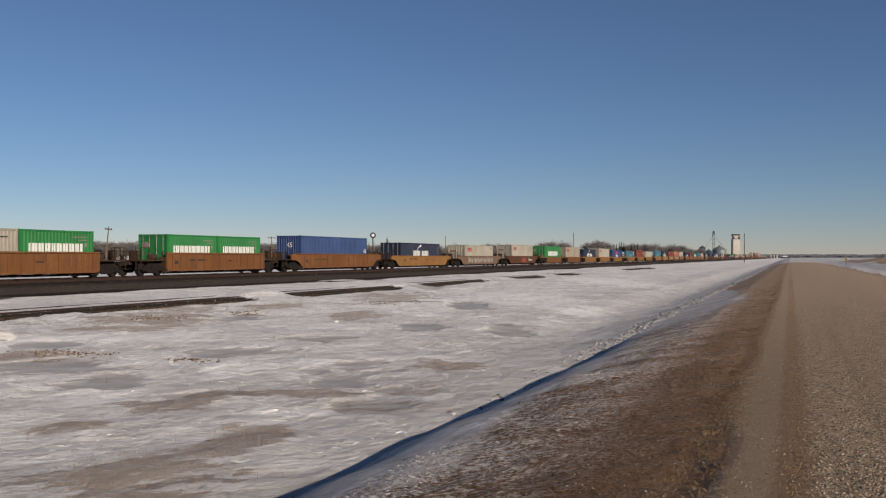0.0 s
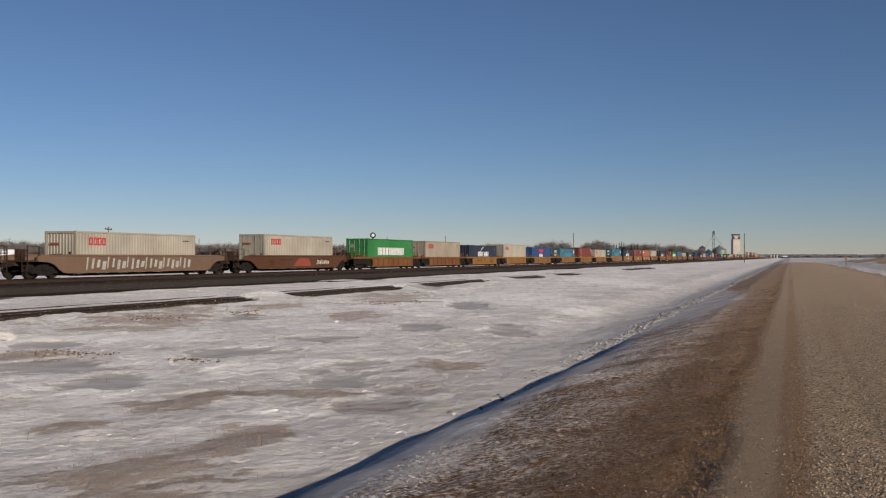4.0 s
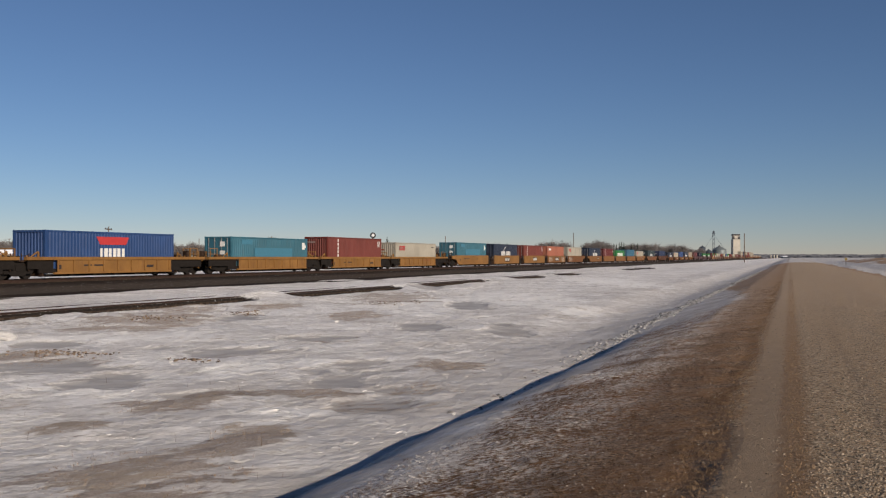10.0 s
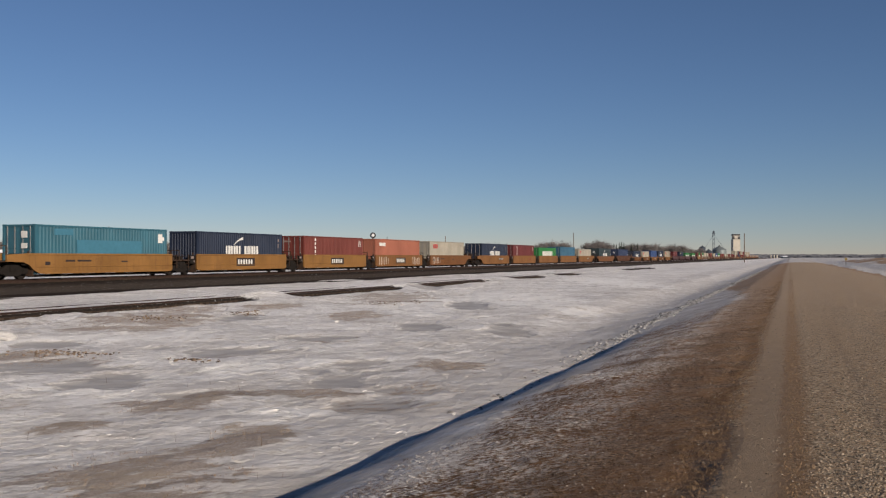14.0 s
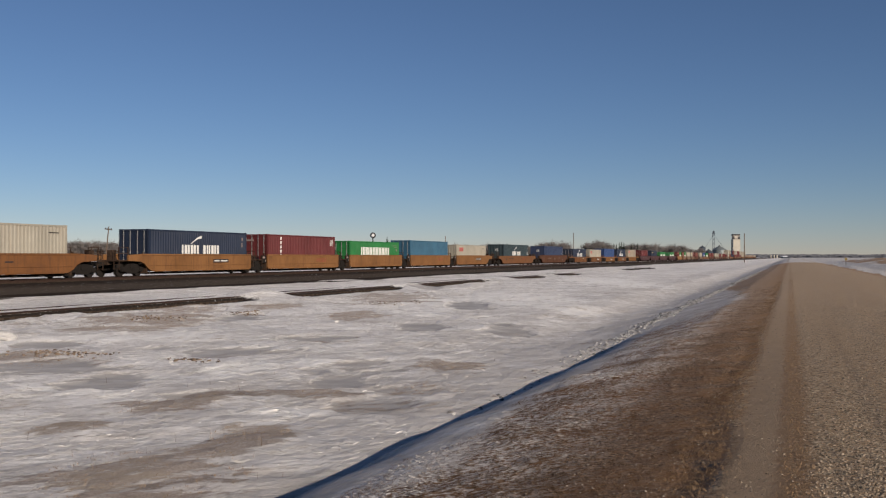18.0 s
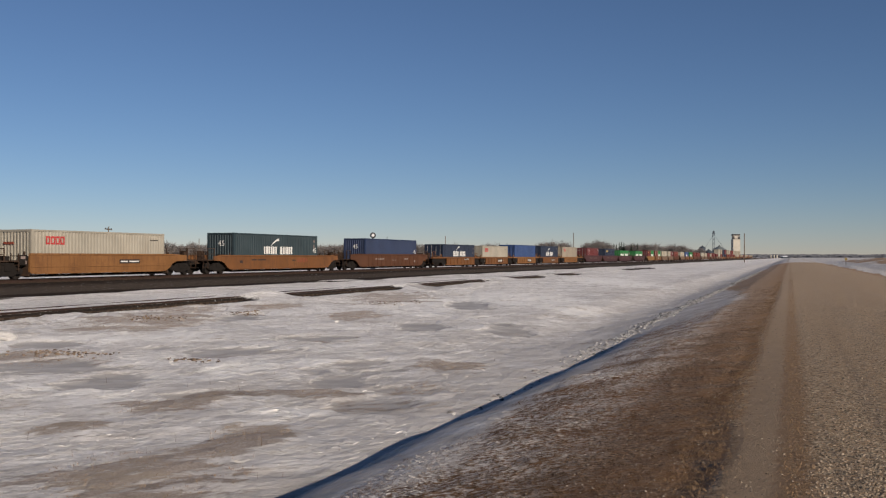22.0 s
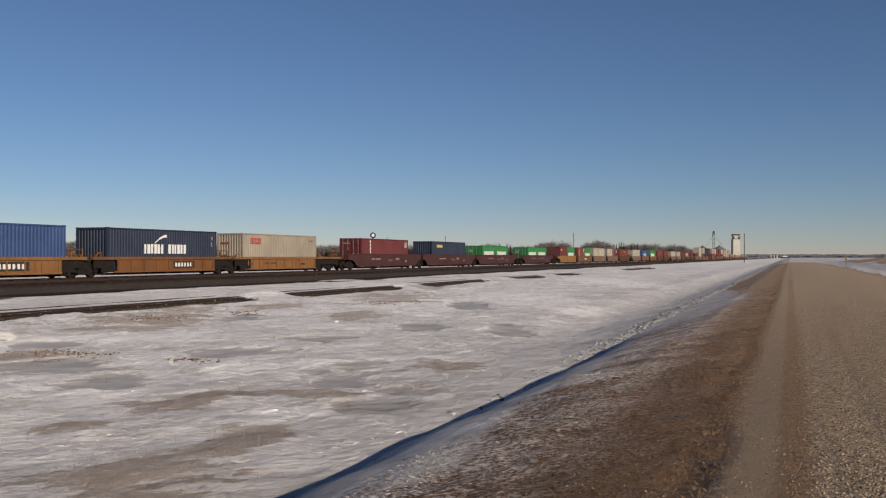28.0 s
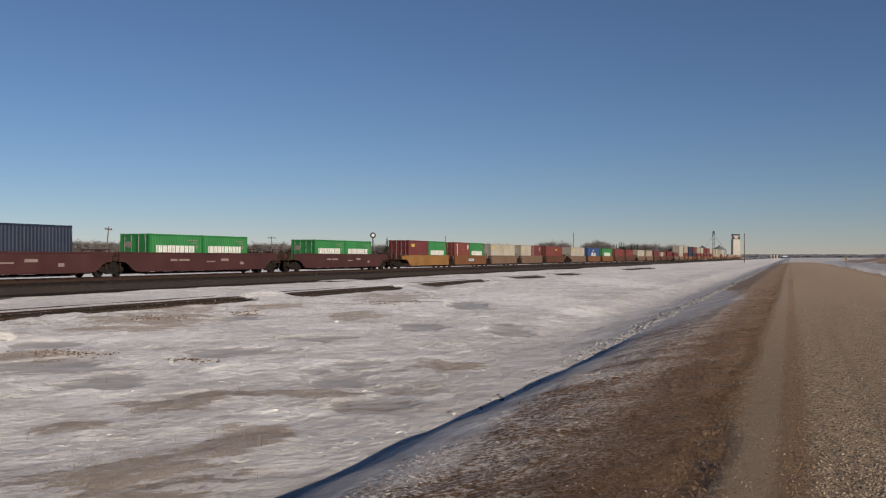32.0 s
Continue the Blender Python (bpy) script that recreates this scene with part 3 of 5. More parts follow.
def corrugated(y0, y1, z0, z1, x, out, pitch=0.278, depth=0.038, sheet=0.004):
    """A trapezoid-folded steel wall in the y, z plane that faces out (+1 or -1) along x."""
    f = Form()
    n = max(4, round((y1 - y0) / pitch))
    p = (y1 - y0) / n
    line = []
    for i in range(n):
        a = y0 + i * p
        line += [(a, 0), (a + 0.32 * p, 0), (a + 0.48 * p, -depth), (a + 0.80 * p, -depth)]
    line.append((y1, 0))
    k = len(line)
    vs = [(x + out * d, y, z) for z in (z0, z1) for y, d in line] + [(x + out * (d - sheet), y, z) for z in (z0, z1) for y, d in line]
    fs = []
    for i in range(k - 1):
        q = (i, i + 1, i + 1 + k, i + k)
        r = (i + 2 * k, i + 3 * k, i + 1 + 3 * k, i + 1 + 2 * k)
        fs += [q if out > 0 else q[::-1], r if out > 0 else r[::-1]]
    return f.add(vs, fs)


def end_wall(x0, x1, z0, z1, y, out):
    """The folded blind end of a box."""
    g = corrugated(x0, x1, z0, z1, y, out, 0.25, 0.045)
    f = Form()
    return f.add([(v[1], v[0], v[2]) for v in g.v], [t[::-1] for t in g.f])


def bars(spots, x, dx):
    """Plain upright blocks: (y0, y1, z0, z1) each."""
    f = Form()
    for y0, y1, z0, z1 in spots:
        f.box(min(x, x + dx), max(x, x + dx), y0, y1, z0, z1)
    return f


def block_row(y0, y1, z0, z1, n, gap=0.22, split=()):
    """n equal blocks from y0 to y1; a wider gap after each index in split."""
    w = (y1 - y0) / (n + 0.7 * len(split))
    out, y = [], y0
    for i in range(n):
        out.append((y, y + w * (1 - gap), z0, z1))
        y += w * (1.7 if i in split else 1.0)
    return out


def hollow(spots, t=0.3):
    """Each block as a ring of four bars."""
    out = []
    for a, b, c, d in spots:
        w = (b - a) * t
        h = (d - c) * 0.2
        out += [(a, a + w, c, d), (b - w, b, c, d), (a + w, b - w, c, c + h), (a + w, b - w, d - h, d)]
    return out


def twin(spots, t=0.34):
    """Each block as two upright bars."""
    return [q for a, b, c, d in spots for q in ((a, a + (b - a) * t, c, d), (b - (b - a) * t, b, c, d))]


def uneven(spots):
    """Each block as two upright bars of uneven width."""
    out = []
    for i, (a, b, c, d) in enumerate(spots):
        w, k = b - a, 0.06 * ((i * 5) % 4)
        for p, q in ((0, 0.30 + k), (0.52 + k, 1.0)):
            out.append((a + w * p, a + w * q, c, d))
    return out


def strokes(spots, lean, x, dx):
    """Leaning sprayed strokes: (y, width, z0, z1) each."""
    f = Form()
    for y, w, c, d in spots:
        f.slab([(y, c), (y + w, c), (y + w + lean, d), (y + lean, d)], x, x + dx)
    return f


def swoosh(y0, z0, length, rise, thick, x, dx, n=10):
    """A rising curved stroke, thin at its foot."""
    f = Form()
    top, low = [], []
    for i in range(n + 1):
        t = i / n
        y, z = y0 + length * t, z0 + rise * math.sin(t * math.pi / 2)
        w = thick * (0.25 + 0.75 * t)
        top.append((y, z + w / 2))
        low.append((y, z - w / 2))
    k = n + 1
    xa, xb = min(x, x + dx), max(x, x + dx)
    vs = [(q, *p) for q in (xa, xb) for row in (low, top) for p in row]
    fs = []
    for i in range(n):
        fs += [(2 * k + i, 2 * k + i + 1, 3 * k + i + 1, 3 * k + i), (k + i, k + i + 1, i + 1, i), (i, i + 1, 2 * k + i + 1, 2 * k + i), (3 * k + i, 3 * k + i + 1, k + i + 1, k + i)]
    fs += [(0, 2 * k, 3 * k, k), (n, k + n, 3 * k + n, 2 * k + n)]
    return f.add(vs, fs)


def lettering(text, size):
    cu = bpy.data.curves.new("number", "FONT")
    cu.body, cu.size, cu.extrude = text, size, 0.004
    cu.align_x, cu.align_y = "CENTER", "CENTER"
    ob = bpy.data.objects.new("number", cu)
    scene.collection.objects.link(ob)
    me = bpy.data.meshes.new_from_object(ob.evaluated_get(bpy.context.evaluated_depsgraph_get()))
    bpy.data.objects.remove(ob)
    bpy.data.curves.remove(cu)
    return me


def box_meshes(L, H, colour):
    key = (L, H, colour)
    if key in _box_meshes:
        return _box_meshes[key]
    h, w = L / 2, BOX_W
    d = {}
    pw = 0.16
    d["side_panel"] = corrugated(-h + pw, h - pw, 0.16, H - 0.11, w - 0.012, 1)
    d["side_panel_far"] = corrugated(-h + pw, h - pw, 0.16, H - 0.11, -w + 0.012, -1)
    crest = [(-h + 0.1, H - 0.025)]
    for i in range(int((L - 0.6) / 0.6)):
        y = -h + 0.4 + i * 0.6
        crest += [(y, H - 0.025), (y + 0.03, H - 0.006), (y + 0.22, H - 0.006), (y + 0.25, H - 0.025)]
    d["roof"] = Form().slab([(-h + 0.1, H - 0.05), (h - 0.1, H - 0.05), (h - 0.1, H - 0.025)] + crest[::-1], -w + 0.06, w - 0.06)
    d["floor_frame"] = Form().box(-w + 0.05, w - 0.05, -h + 0.12, h - 0.12, 0.04, 0.17)
    d["top_rail"] = Form().cbox(w - 0.06, w, -h + pw, h - pw, H - 0.12, H - 0.012, 0.012)
    d["top_rail_far"] = Form().cbox(-w, -w + 0.06, -h + pw, h - pw, H - 0.12, H - 0.012, 0.012)
    d["bottom_rail"] = Form().cbox(w - 0.05, w, -h + pw, h - pw, 0.02, 0.17, 0.012)
    d["bottom_rail_far"] = Form().cbox(-w, -w + 0.05, -h + pw, h - pw, 0.02, 0.17, 0.012)
    for nm, sx, sy in (("a", 1, -1), ("b", 1, 1), ("c", -1, -1), ("d", -1, 1)):
        f = Form()
        x0, x1 = sorted((sx * w, sx * (w - 0.15)))
        y0, y1 = sorted((sy * h, sy * (h - pw)))
        f.box(x0, x1, y0, y1, 0.118, H - 0.118)
        e = 0.004
        f.box(x0 - e, x1 + e, y0 - e, y1 + e, 0, 0.118)
        f.box(x0 - e, x1 + e, y0 - e, y1 + e, H - 0.118, H)
        d["corner_post_" + nm] = f
    d["header"] = Form().box(-w + 0.15, w - 0.15, -h, -h + 0.1, H - 0.14, H - 0.01)
    d["sill"] = Form().box(-w + 0.15, w - 0.15, -h, -h + 0.1, 0.01, 0.15)
    d["header_far"] = Form().box(-w + 0.15, w - 0.15, h - 0.1, h, H - 0.14, H - 0.01)
    d["door"] = None
    for nm, x0, x1 in (("door_a", -w + 0.155, -0.006), ("door_b", 0.006, w - 0.155)):
        f = Form().box(x0, x1, -h + 0.05, -h + 0.09, 0.155, H - 0.145)
        for k in range(4):
            z = 0.32 + k * (H - 0.55) / 4
            f.box(x0 + 0.1, x1 - 0.1, -h + 0.028, -h + 0.052, z, z + (H - 0.55) / 4 - 0.1)
        d[nm] = f
    del d["door"]
    rod = Form()
    rod.tube((0, -h + 0.01, 0.1), (0, -h + 0.01, H - 0.08), 0.022, n=6)
    for z in (0.35, H * 0.45, H - 0.4):
        rod.box(-0.05, 0.05, -h - 0.015, -h + 0.03, z, z + 0.07)
    d["lock_rod"] = rod
    d["blind_end"] = end_wall(-w + 0.15, w - 0.15, 0.15, H - 0.13, -h + 0.03, -1)
    d["back_end"] = end_wall(-w + 0.15, w - 0.15, 0.15, H - 0.13, h - 0.03, 1)
    out = {}
    for k, f in d.items():
        me = f.mesh(k)
        me.materials.append(BOX_PAINT[colour] if k != "lock_rod" else LOCK_STEEL)
        out[k] = me
    _box_meshes[key] = out
    return out


LOCK_STEEL = plain("galvanised_lock_steel", (0.24, 0.24, 0.235), 0.5, 0.2, 6, metal=0.3)
COLOUR_WORDS = {"green": "bright green", "navy": "dark navy blue", "slate": "dark slate-green", "indigo": "indigo blue", "blue": "medium blue", "royal": "royal blue",
                "sky": "sky blue", "teal": "faded teal blue", "cream": "cream white", "beige": "dusty beige", "red": "brick red", "crimson": "dark crimson", "salmon": "faded salmon orange"}


def container(L, H, colour, marks="", doors=False, near=True):
    """A corrugated steel box with its centre at the origin and its foot at z = 0; +x faces the road."""
    feet = {6.058: "twenty-foot", 12.192: "forty-foot", 13.716: "forty-five-foot"}[L]
    tail = {"": "", "swoosh": ", white swoosh and white blocks", "row9": ", white row of blocks", "ring4": ", small red blocks", "column": ", white column of blocks", "block": ", small white block",
            "arch": ", red band over white blocks", "patch": ", pale blue panel", "label": ", small yellow label", "size": ", white size numbers"}[marks.split("+")[0]]
    e = tagged(new("shipping_container"), f"{COLOUR_WORDS[colour]} {feet} corrugated steel container{tail}", "container", "containers on the train")
    b = box_meshes(L, H, colour)
    part("side_panel", b["side_panel"], None, e)
    part("side_panel", b["side_panel_far"], None, e)
    part("roof", b["roof"], None, e)
    part("floor_frame", b["floor_frame"], None, e)
    part("top_rail", b["top_rail"], None, e)
    part("bottom_rail", b["bottom_rail"], None, e)
    for k in "abcd":
        part("corner_post", b["corner_post_" + k], None, e)
    part("end_header", b["header"], None, e)
    part("end_sill", b["sill"], None, e)
    part("back_wall", b["back_end"], None, e)
    if near:
        part("top_rail", b["top_rail_far"], None, e)
        part("bottom_rail", b["bottom_rail_far"], None, e)
        part("end_header", b["header_far"], None, e)
    if doors:
        part("door", b["door_a"], None, e)
        part("door", b["door_b"], None, e)
        for x in (-0.85, -0.3, 0.3, 0.85):
            part("lock_rod", b["lock_rod"], None, e, "galvanised lock rod").location.x = x
    else:
        part("front_wall", b["blind_end"], None, e)
    h, X = L / 2, BOX_W - 0.012
    # markings are thin plates set on the outer folds
    for mk in marks.split("+"):
        if mk == "swoosh":
            base = 1.22 if H > 2.7 else 1.08
            part("white_mark", bars(uneven(block_row(-2.35, 2.35, base, base + 0.64, 6, 0.12, (2,))), X, 0.008), WHITE_MARK, e, "white painted blocks")
            part("swoosh_mark", swoosh(-1.25, base + 0.72, 1.3, 0.5, 0.2, X, 0.008), WHITE_MARK, e, "white painted swoosh")
            part("small_mark", bars([(h - 0.7, h - 0.5, H - 0.62, H - 0.4), (h - 0.7, h - 0.58, H - 1.15, H - 0.8)], X, 0.008), DULL_MARK, e)
        elif mk == "row9":
            a, c, z0, z1 = (-3.55, 3.45, 1.2, 1.98) if L > 10 else (-2.3, 2.1, 1.22, 1.8)
            part("white_mark", bars(uneven(block_row(a, c, z0, z1, 9, 0.08)), X, 0.008), WHITE_MARK, e, "white painted blocks")
            part("small_mark", bars([(h - 1.8, h - 0.6, H - 0.42, H - 0.37), (h - 1.3, h - 0.6, H - 0.60, H - 0.55), (h - 0.8, h - 0.6, H - 1.0, H - 0.75)], X, 0.008), DULL_MARK, e)
            part("end_mark", Form().tube((-0.55, -h - 0.02, H - 0.75), (-0.55, -h + 0.022, H - 0.75), 0.22, n=20), DULL_MARK, e, "white painted disc")
        elif mk == "ring4":
            a = -4.95 if L > 10 else -2.4
            part("red_mark", bars(hollow(block_row(a, a + 1.55, H - 0.86, H - 0.38, 4, 0.14), 0.27), X, 0.008), RED_MARK, e, "red painted blocks")
            part("end_mark", Form().box(-0.85, -0.62, -h - 0.02, -h + 0.025, H - 0.86, H - 0.72).box(-0.55, -0.1, -h - 0.02, -h + 0.025, H - 0.86, H - 0.72), RED_FADED, e, "faded red painted bars")
            part("small_mark", bars([(h - 1.5, h - 0.7, H - 0.5, H - 0.44)], X, 0.008), BLACK_MARK, e)
        elif mk == "column":
            part("white_mark", bars([(-0.66 * h, -0.66 * h + 0.22, H - 0.45 - i * 0.36, H - 0.2 - i * 0.36) for i in range(5)], X, 0.008), WHITE_MARK, e, "white painted blocks")
            part("end_mark", Form().box(-0.9, -0.1, -h + 0.001, -h + 0.025, H - 0.58, H - 0.44), DULL_MARK, e, "white painted bar")
            part("small_mark", bars([(h - 0.95 + 0.22 * i, h - 0.88 + 0.22 * i, H - 0.9, H - 0.3) for i in range(3)], X, 0.008), WHITE_MARK, e)
        elif mk == "arch":
            part("red_mark", Form().slab([(-1.4, 1.77), (1.05, 1.77), (1.35, 2.27), (-1.75, 2.27)], X, X + 0.008), RED_MARK, e, "red painted wing")
            part("white_mark", bars(uneven(block_row(-1.4, 1.0, 0.95, 1.54, 3, 0.12)), X, 0.008), WHITE_MARK, e, "white painted blocks")
        elif mk == "patch":
            part("blue_panel", bars([(-2.7, 3.4, 1.0, H - 0.86), (-4.6, -3.0, H - 0.6, H - 0.22)], X, 0.006), PALE_BLUE_MARK, e, "pale blue repaint panel")
            part("white_mark", bars([(h - 0.95, h - 0.5, H - 0.95, H - 0.35), (h - 0.75, h - 0.3, H - 0.8, H - 0.55)], X, 0.008), WHITE_MARK, e)
            part("end_mark", Form().box(0.2, 0.62, -h - 0.02, -h + 0.012, H - 0.78, H - 0.4).box(0.2, 0.62, -h - 0.02, -h + 0.012, H - 1.4, H - 1.1), WHITE_MARK, e, "white painted blocks")
        elif mk == "block":
            part("white_mark", bars(block_row(-L / 2 + 1.0, -L / 2 + 2.6, H - 0.75, H - 0.4, 4, 0.12), X, 0.008), WHITE_MARK, e, "small white blocks")
        elif mk == "label":
            part("yellow_mark", bars([(-0.72 * h, -0.4 * h, H - 0.75, H - 0.42)], X, 0.008), YELLOW_MARK, e, "yellow painted label")
        elif mk == "size":
            me = lettering("45", 0.6)
            me.materials.append(WHITE_MARK)
            for y, z in ((h - 0.55, H - 1.35),):
                o = part("size_number", me, WHITE_MARK, e, "white painted number 45")
                o.matrix_basis = Matrix.Translation((X + 0.01, y, z)) @ pose(0, 0, 0, 90, 0, 90)
            o = part("size_number", me, WHITE_MARK, e, "white painted number 45")
            o.matrix_basis = Matrix.Translation((0.1, -h - 0.01, H - 0.85)) @ pose(0, 0, 0, 90, 0, 0)
    return e


# ---------------------------------------------------------------- well cars
def bogie_meshes():
    d = {}
    s = Form()
    s.slab([(-1.16, 0.42), (-1.16, 0.62), (-0.75, 0.66), (-0.45, 0.84), (0.45, 0.84), (0.75, 0.66), (1.16, 0.62), (1.16, 0.42), (0.8, 0.40), (0.42, 0.2), (-0.42, 0.2), (-0.8, 0.40)], 0.97, 1.10)
    d["side_frame"] = s
    sp = Form()
    for y in (-0.2, 0.0, 0.2):
        sp.tube((1.02, y, 0.27), (1.02, y, 0.62), 0.075, n=8)
    d["spring_nest"] = sp
    d["bolster"] = Form().box(-1.15, 1.15, -0.22, 0.22, 0.5, 0.86).tube((0, 0, 0.86), (0, 0, 0.98), 0.3, n=12)
    ax = Form().tube((-1.14, 0, 0), (1.14, 0, 0), 0.085, n=8)
    d["axle"] = ax
    w = Form()
    w.tube((0.70, 0, 0), (0.835, 0, 0), 0.455, 0.44, n=20)
    w.tube((0.665, 0, 0), (0.70, 0, 0), 0.485, n=20)
    w.tube((0.83, 0, 0), (0.86, 0, 0), 0.16, n=10)
    d["wheel"] = w
    d["axle_box"] = Form().cbox(0.96, 1.13, -0.15, 0.15, -0.14, 0.15, 0.03)
    mats = {"side_frame": STEEL_DARK, "spring_nest": RAIL_STEEL, "bolster": STEEL_DARK, "axle": STEEL_DARK, "wheel": WHEEL_STEEL, "axle_box": STEEL_DARK}
    out = {}
    for k, f in d.items():
        out[k] = f.mesh(k)
        out[k].materials.append(mats[k])
    far = Form().add([(-x, y, z) for x, y, z in w.v], [t[::-1] for t in w.f])
    out["wheel_far"] = far.mesh("wheel")
    out["wheel_far"].materials.append(WHEEL_STEEL)
    mir = Form().add([(-x, y, z) for x, y, z in s.v], [t[::-1] for t in s.f])
    out["side_frame_far"] = mir.mesh("side_frame")
    out["side_frame_far"].materials.append(STEEL_DARK)
    return out


BOGIE = bogie_meshes()
AXLE_Z = 0.457
rolling = {-0.89: [], 0.89: []}      # wheels and axles, by their place in the bogie


def bogie(parent, y):
    b = part("bogie", BOGIE["bolster"], None, parent, "grimy dark steel bogie with worn wheels")
    b.location.y = y
    part("side_frame", BOGIE["side_frame"], None, b)
    part("side_frame", BOGIE["side_frame_far"], None, b)
    part("spring_nest", BOGIE["spring_nest"], None, b)
    for dy in (-0.89, 0.89):
        for nm, me in (("axle", "axle"), ("wheel", "wheel"), ("wheel", "wheel_far")):
            o = part(nm, BOGIE[me], None, b)
            o.location = (0, dy, AXLE_Z)
            rolling[dy].append(o)
        part("axle_box", BOGIE["axle_box"], None, b).location = (0, dy, 0.457)
    return b


def mirrored(form):
    return Form().add([(-x, y, z) for x, y, z in form.v], [t[::-1] for t in form.f])


PAINT_WORDS = {"yellow": "yellow-orange", "orange": "weathered orange", "rust": "rusty brown", "maroon": "dark maroon", "faded": "faded tan", "amber": "dull amber-brown"}


def well_car(hw, el, er, lt, rt, style, colour, marks=""):
    """A well car with its middle at the origin on the rails. hw: half the well; el, er: from well to the joint at either end;
    lt, rt: 'a' shares a bogie there, 'c' has a coupler. Style T: deep plain sides, M: low sides under a long chord, R: ribbed, S: sloped ends."""
    pm = CAR_PAINT[colour]
    words = {"T": "deep smooth sides", "M": "low sides", "R": "ribbed sides", "S": "sloped side ends", "Q": "ribbed sides and sloped ends", "L": "long plain sides"}[style]
    e = tagged(new("well_car"), f"{PAINT_WORDS[colour]} steel container well car with {words}", "rail car", "well cars of the train")
    top = {"M": 1.31, "R": 1.60, "Q": 1.60, "T": 1.50, "L": 1.60}.get(style, 1.44)
    low = 0.34
    X0, X1 = 1.32, 1.44

    def tip(sign, end, kind):
        """Outline of a side's end, from the foot up, walking outwards along sign."""
        E = hw + end
        if style == "R" or (kind == "a" and style == "T"):
            pts = [(hw, low), (hw + 0.12, low + 0.1), (hw + 0.12, top)]
        elif kind == "a":
            pts = [(E - 2.0, low), (E - 1.6, low + 0.18), (E - 1.25, 0.8), (E - 0.9, 0.95), (E - 0.35, 1.0), (E - 0.35, top)]
        elif style in "SLQ":
            pts = [(E - 3.5, low), (E - 3.1, low + 0.2), (E - 2.75, 0.82), (E - 2.3, 0.98), (E - 1.4, 1.04), (E - 1.4, top - 0.08), (E - 2.3, top)]
        else:
            r = min(end - 0.9, 2.1)
            pts = [(hw - 0.35, low), (hw + 0.1, low + 0.2), (hw + 0.45, 0.84), (hw + 0.9, 1.0), (hw + r, 1.04), (hw + r, top - 0.08), (hw + 0.7, top)]
        return [(sign * y, z) for y, z in pts]
    if style == "M":
        inset = 0.75
        side = Form().slab([(-hw + inset + 0.4, low), (hw - inset, low), (hw - inset, top - 0.2), (-hw + inset + 0.4, top - 0.2)], X0 + 0.03, X1 - 0.02)
        chord = Form().cbox(X0 - 0.05, X1 + 0.05, -hw - el + 0.25, hw + er - 0.25, top - 0.2, top, 0.02)
        foot = Form().cbox(X0, X1 + 0.02, -hw + inset, hw - inset, low - 0.06, low + 0.05, 0.01)
        # the girder's lower plate is added to darken the gap under the chord
        for a, b in ((-hw - el + 0.5, -hw + inset), (hw - inset, hw + er - 0.5)):
            part("end_girder", Form().box(1.26, 1.34, a, b, 0.6, top - 0.2).box(1.26, 1.34, *((a + el - 0.9, b + 0.45) if a < 0 else (a, b - er + 0.9)), 0.36, 0.61), STEEL_DARK, e, "dark grimy end girder with an added gap-filling plate")
    else:
        right, left = tip(1, er, rt), tip(-1, el, lt)
        side = Form().slab(right + left[::-1], X0, X1)
        chord = Form().cbox(X0 - 0.02, X1 + (0.075 if style in "RQ" else 0.03), left[-1][0] + 0.02, right[-1][0] - 0.02, top - 0.1, top + 0.012, 0.02)
        foot = Form().cbox(X0 - 0.02, X1 + 0.025, left[0][0] + 0.3, right[0][0] - 0.3, low - 0.03, low + 0.09, 0.015)
    part("side_sill", side, pm, e)
    part("side_sill", mirrored(side), pm, e)
    part("top_chord", chord, pm, e)
    part("top_chord", mirrored(chord), pm, e)
    part("bottom_chord", foot, pm, e)
    part("bottom_chord", mirrored(foot), pm, e)
    if style in "RQM":
        n = 9 if style == "M" else 13
        span = hw - (1.0 if style == "M" else 0.5)
        rib = Form().cbox(X1 - 0.02, X1 + (0.045 if style == "M" else 0.03), -0.05, 0.05, low + 0.06, top - (0.2 if style == "M" else 0.1), 0.01).mesh("rib")
        rib.materials.append(pm)
        for i in range(n):
            part("rib", rib, None, e).location.y = -span + 2 * span * i / (n - 1)
    floor = Form()
    for i in range(7):
        y = -hw + 0.2 + i * (2 * hw - 0.7) / 6
        floor.box(-1.32, 1.32, y, y + 0.3, 0.16, 0.25)
    for x in (-1.1, 0.9):
        floor.box(x, x + 0.2, -hw, hw, 0.14, 0.24)
    part("well_floor", floor, STEEL_DARK, e)
    for sign, end, kind in ((-1, el, lt), (1, er, rt)):
        wall = Form()
        y0, y1 = sorted((sign * hw, sign * (hw + 0.1)))
        wall.box(-1.3, 1.3, y0, y1, 0.2, 1.1)
        end_mat = pm if style == "M" else GRIME
        part("end_bulkhead", wall, GRIME, e, "grimy rust-brown end wall")
        deck = Form()
        reach = end - (0.12 if kind == "a" else 0.75)
        y0, y1 = sorted((sign * (hw + 0.1), sign * (hw + reach)))
        deck.box(-1.25, 1.25, y0, y1, 1.02, 1.10)
        deck.box(-0.35, 0.35, y0, y1, 0.78, 1.02)
        part("end_deck", deck, pm if style == "M" and kind == "c" else GRIME, e)
        # brackets, hand brake gear and grab irons on the deck
        for x in (-1.22, 1.14):
            gear = Form()
            gear.box(x, x + 0.08, *sorted((sign * (hw + 0.25), sign * (hw + 0.33))), 1.1, 1.62)
            gear.box(x - 0.02, x + 0.12, *sorted((sign * (hw + 0.15), sign * (hw + 0.6))), 1.1, 1.28)
            part("corner_guide", gear, end_mat, e)
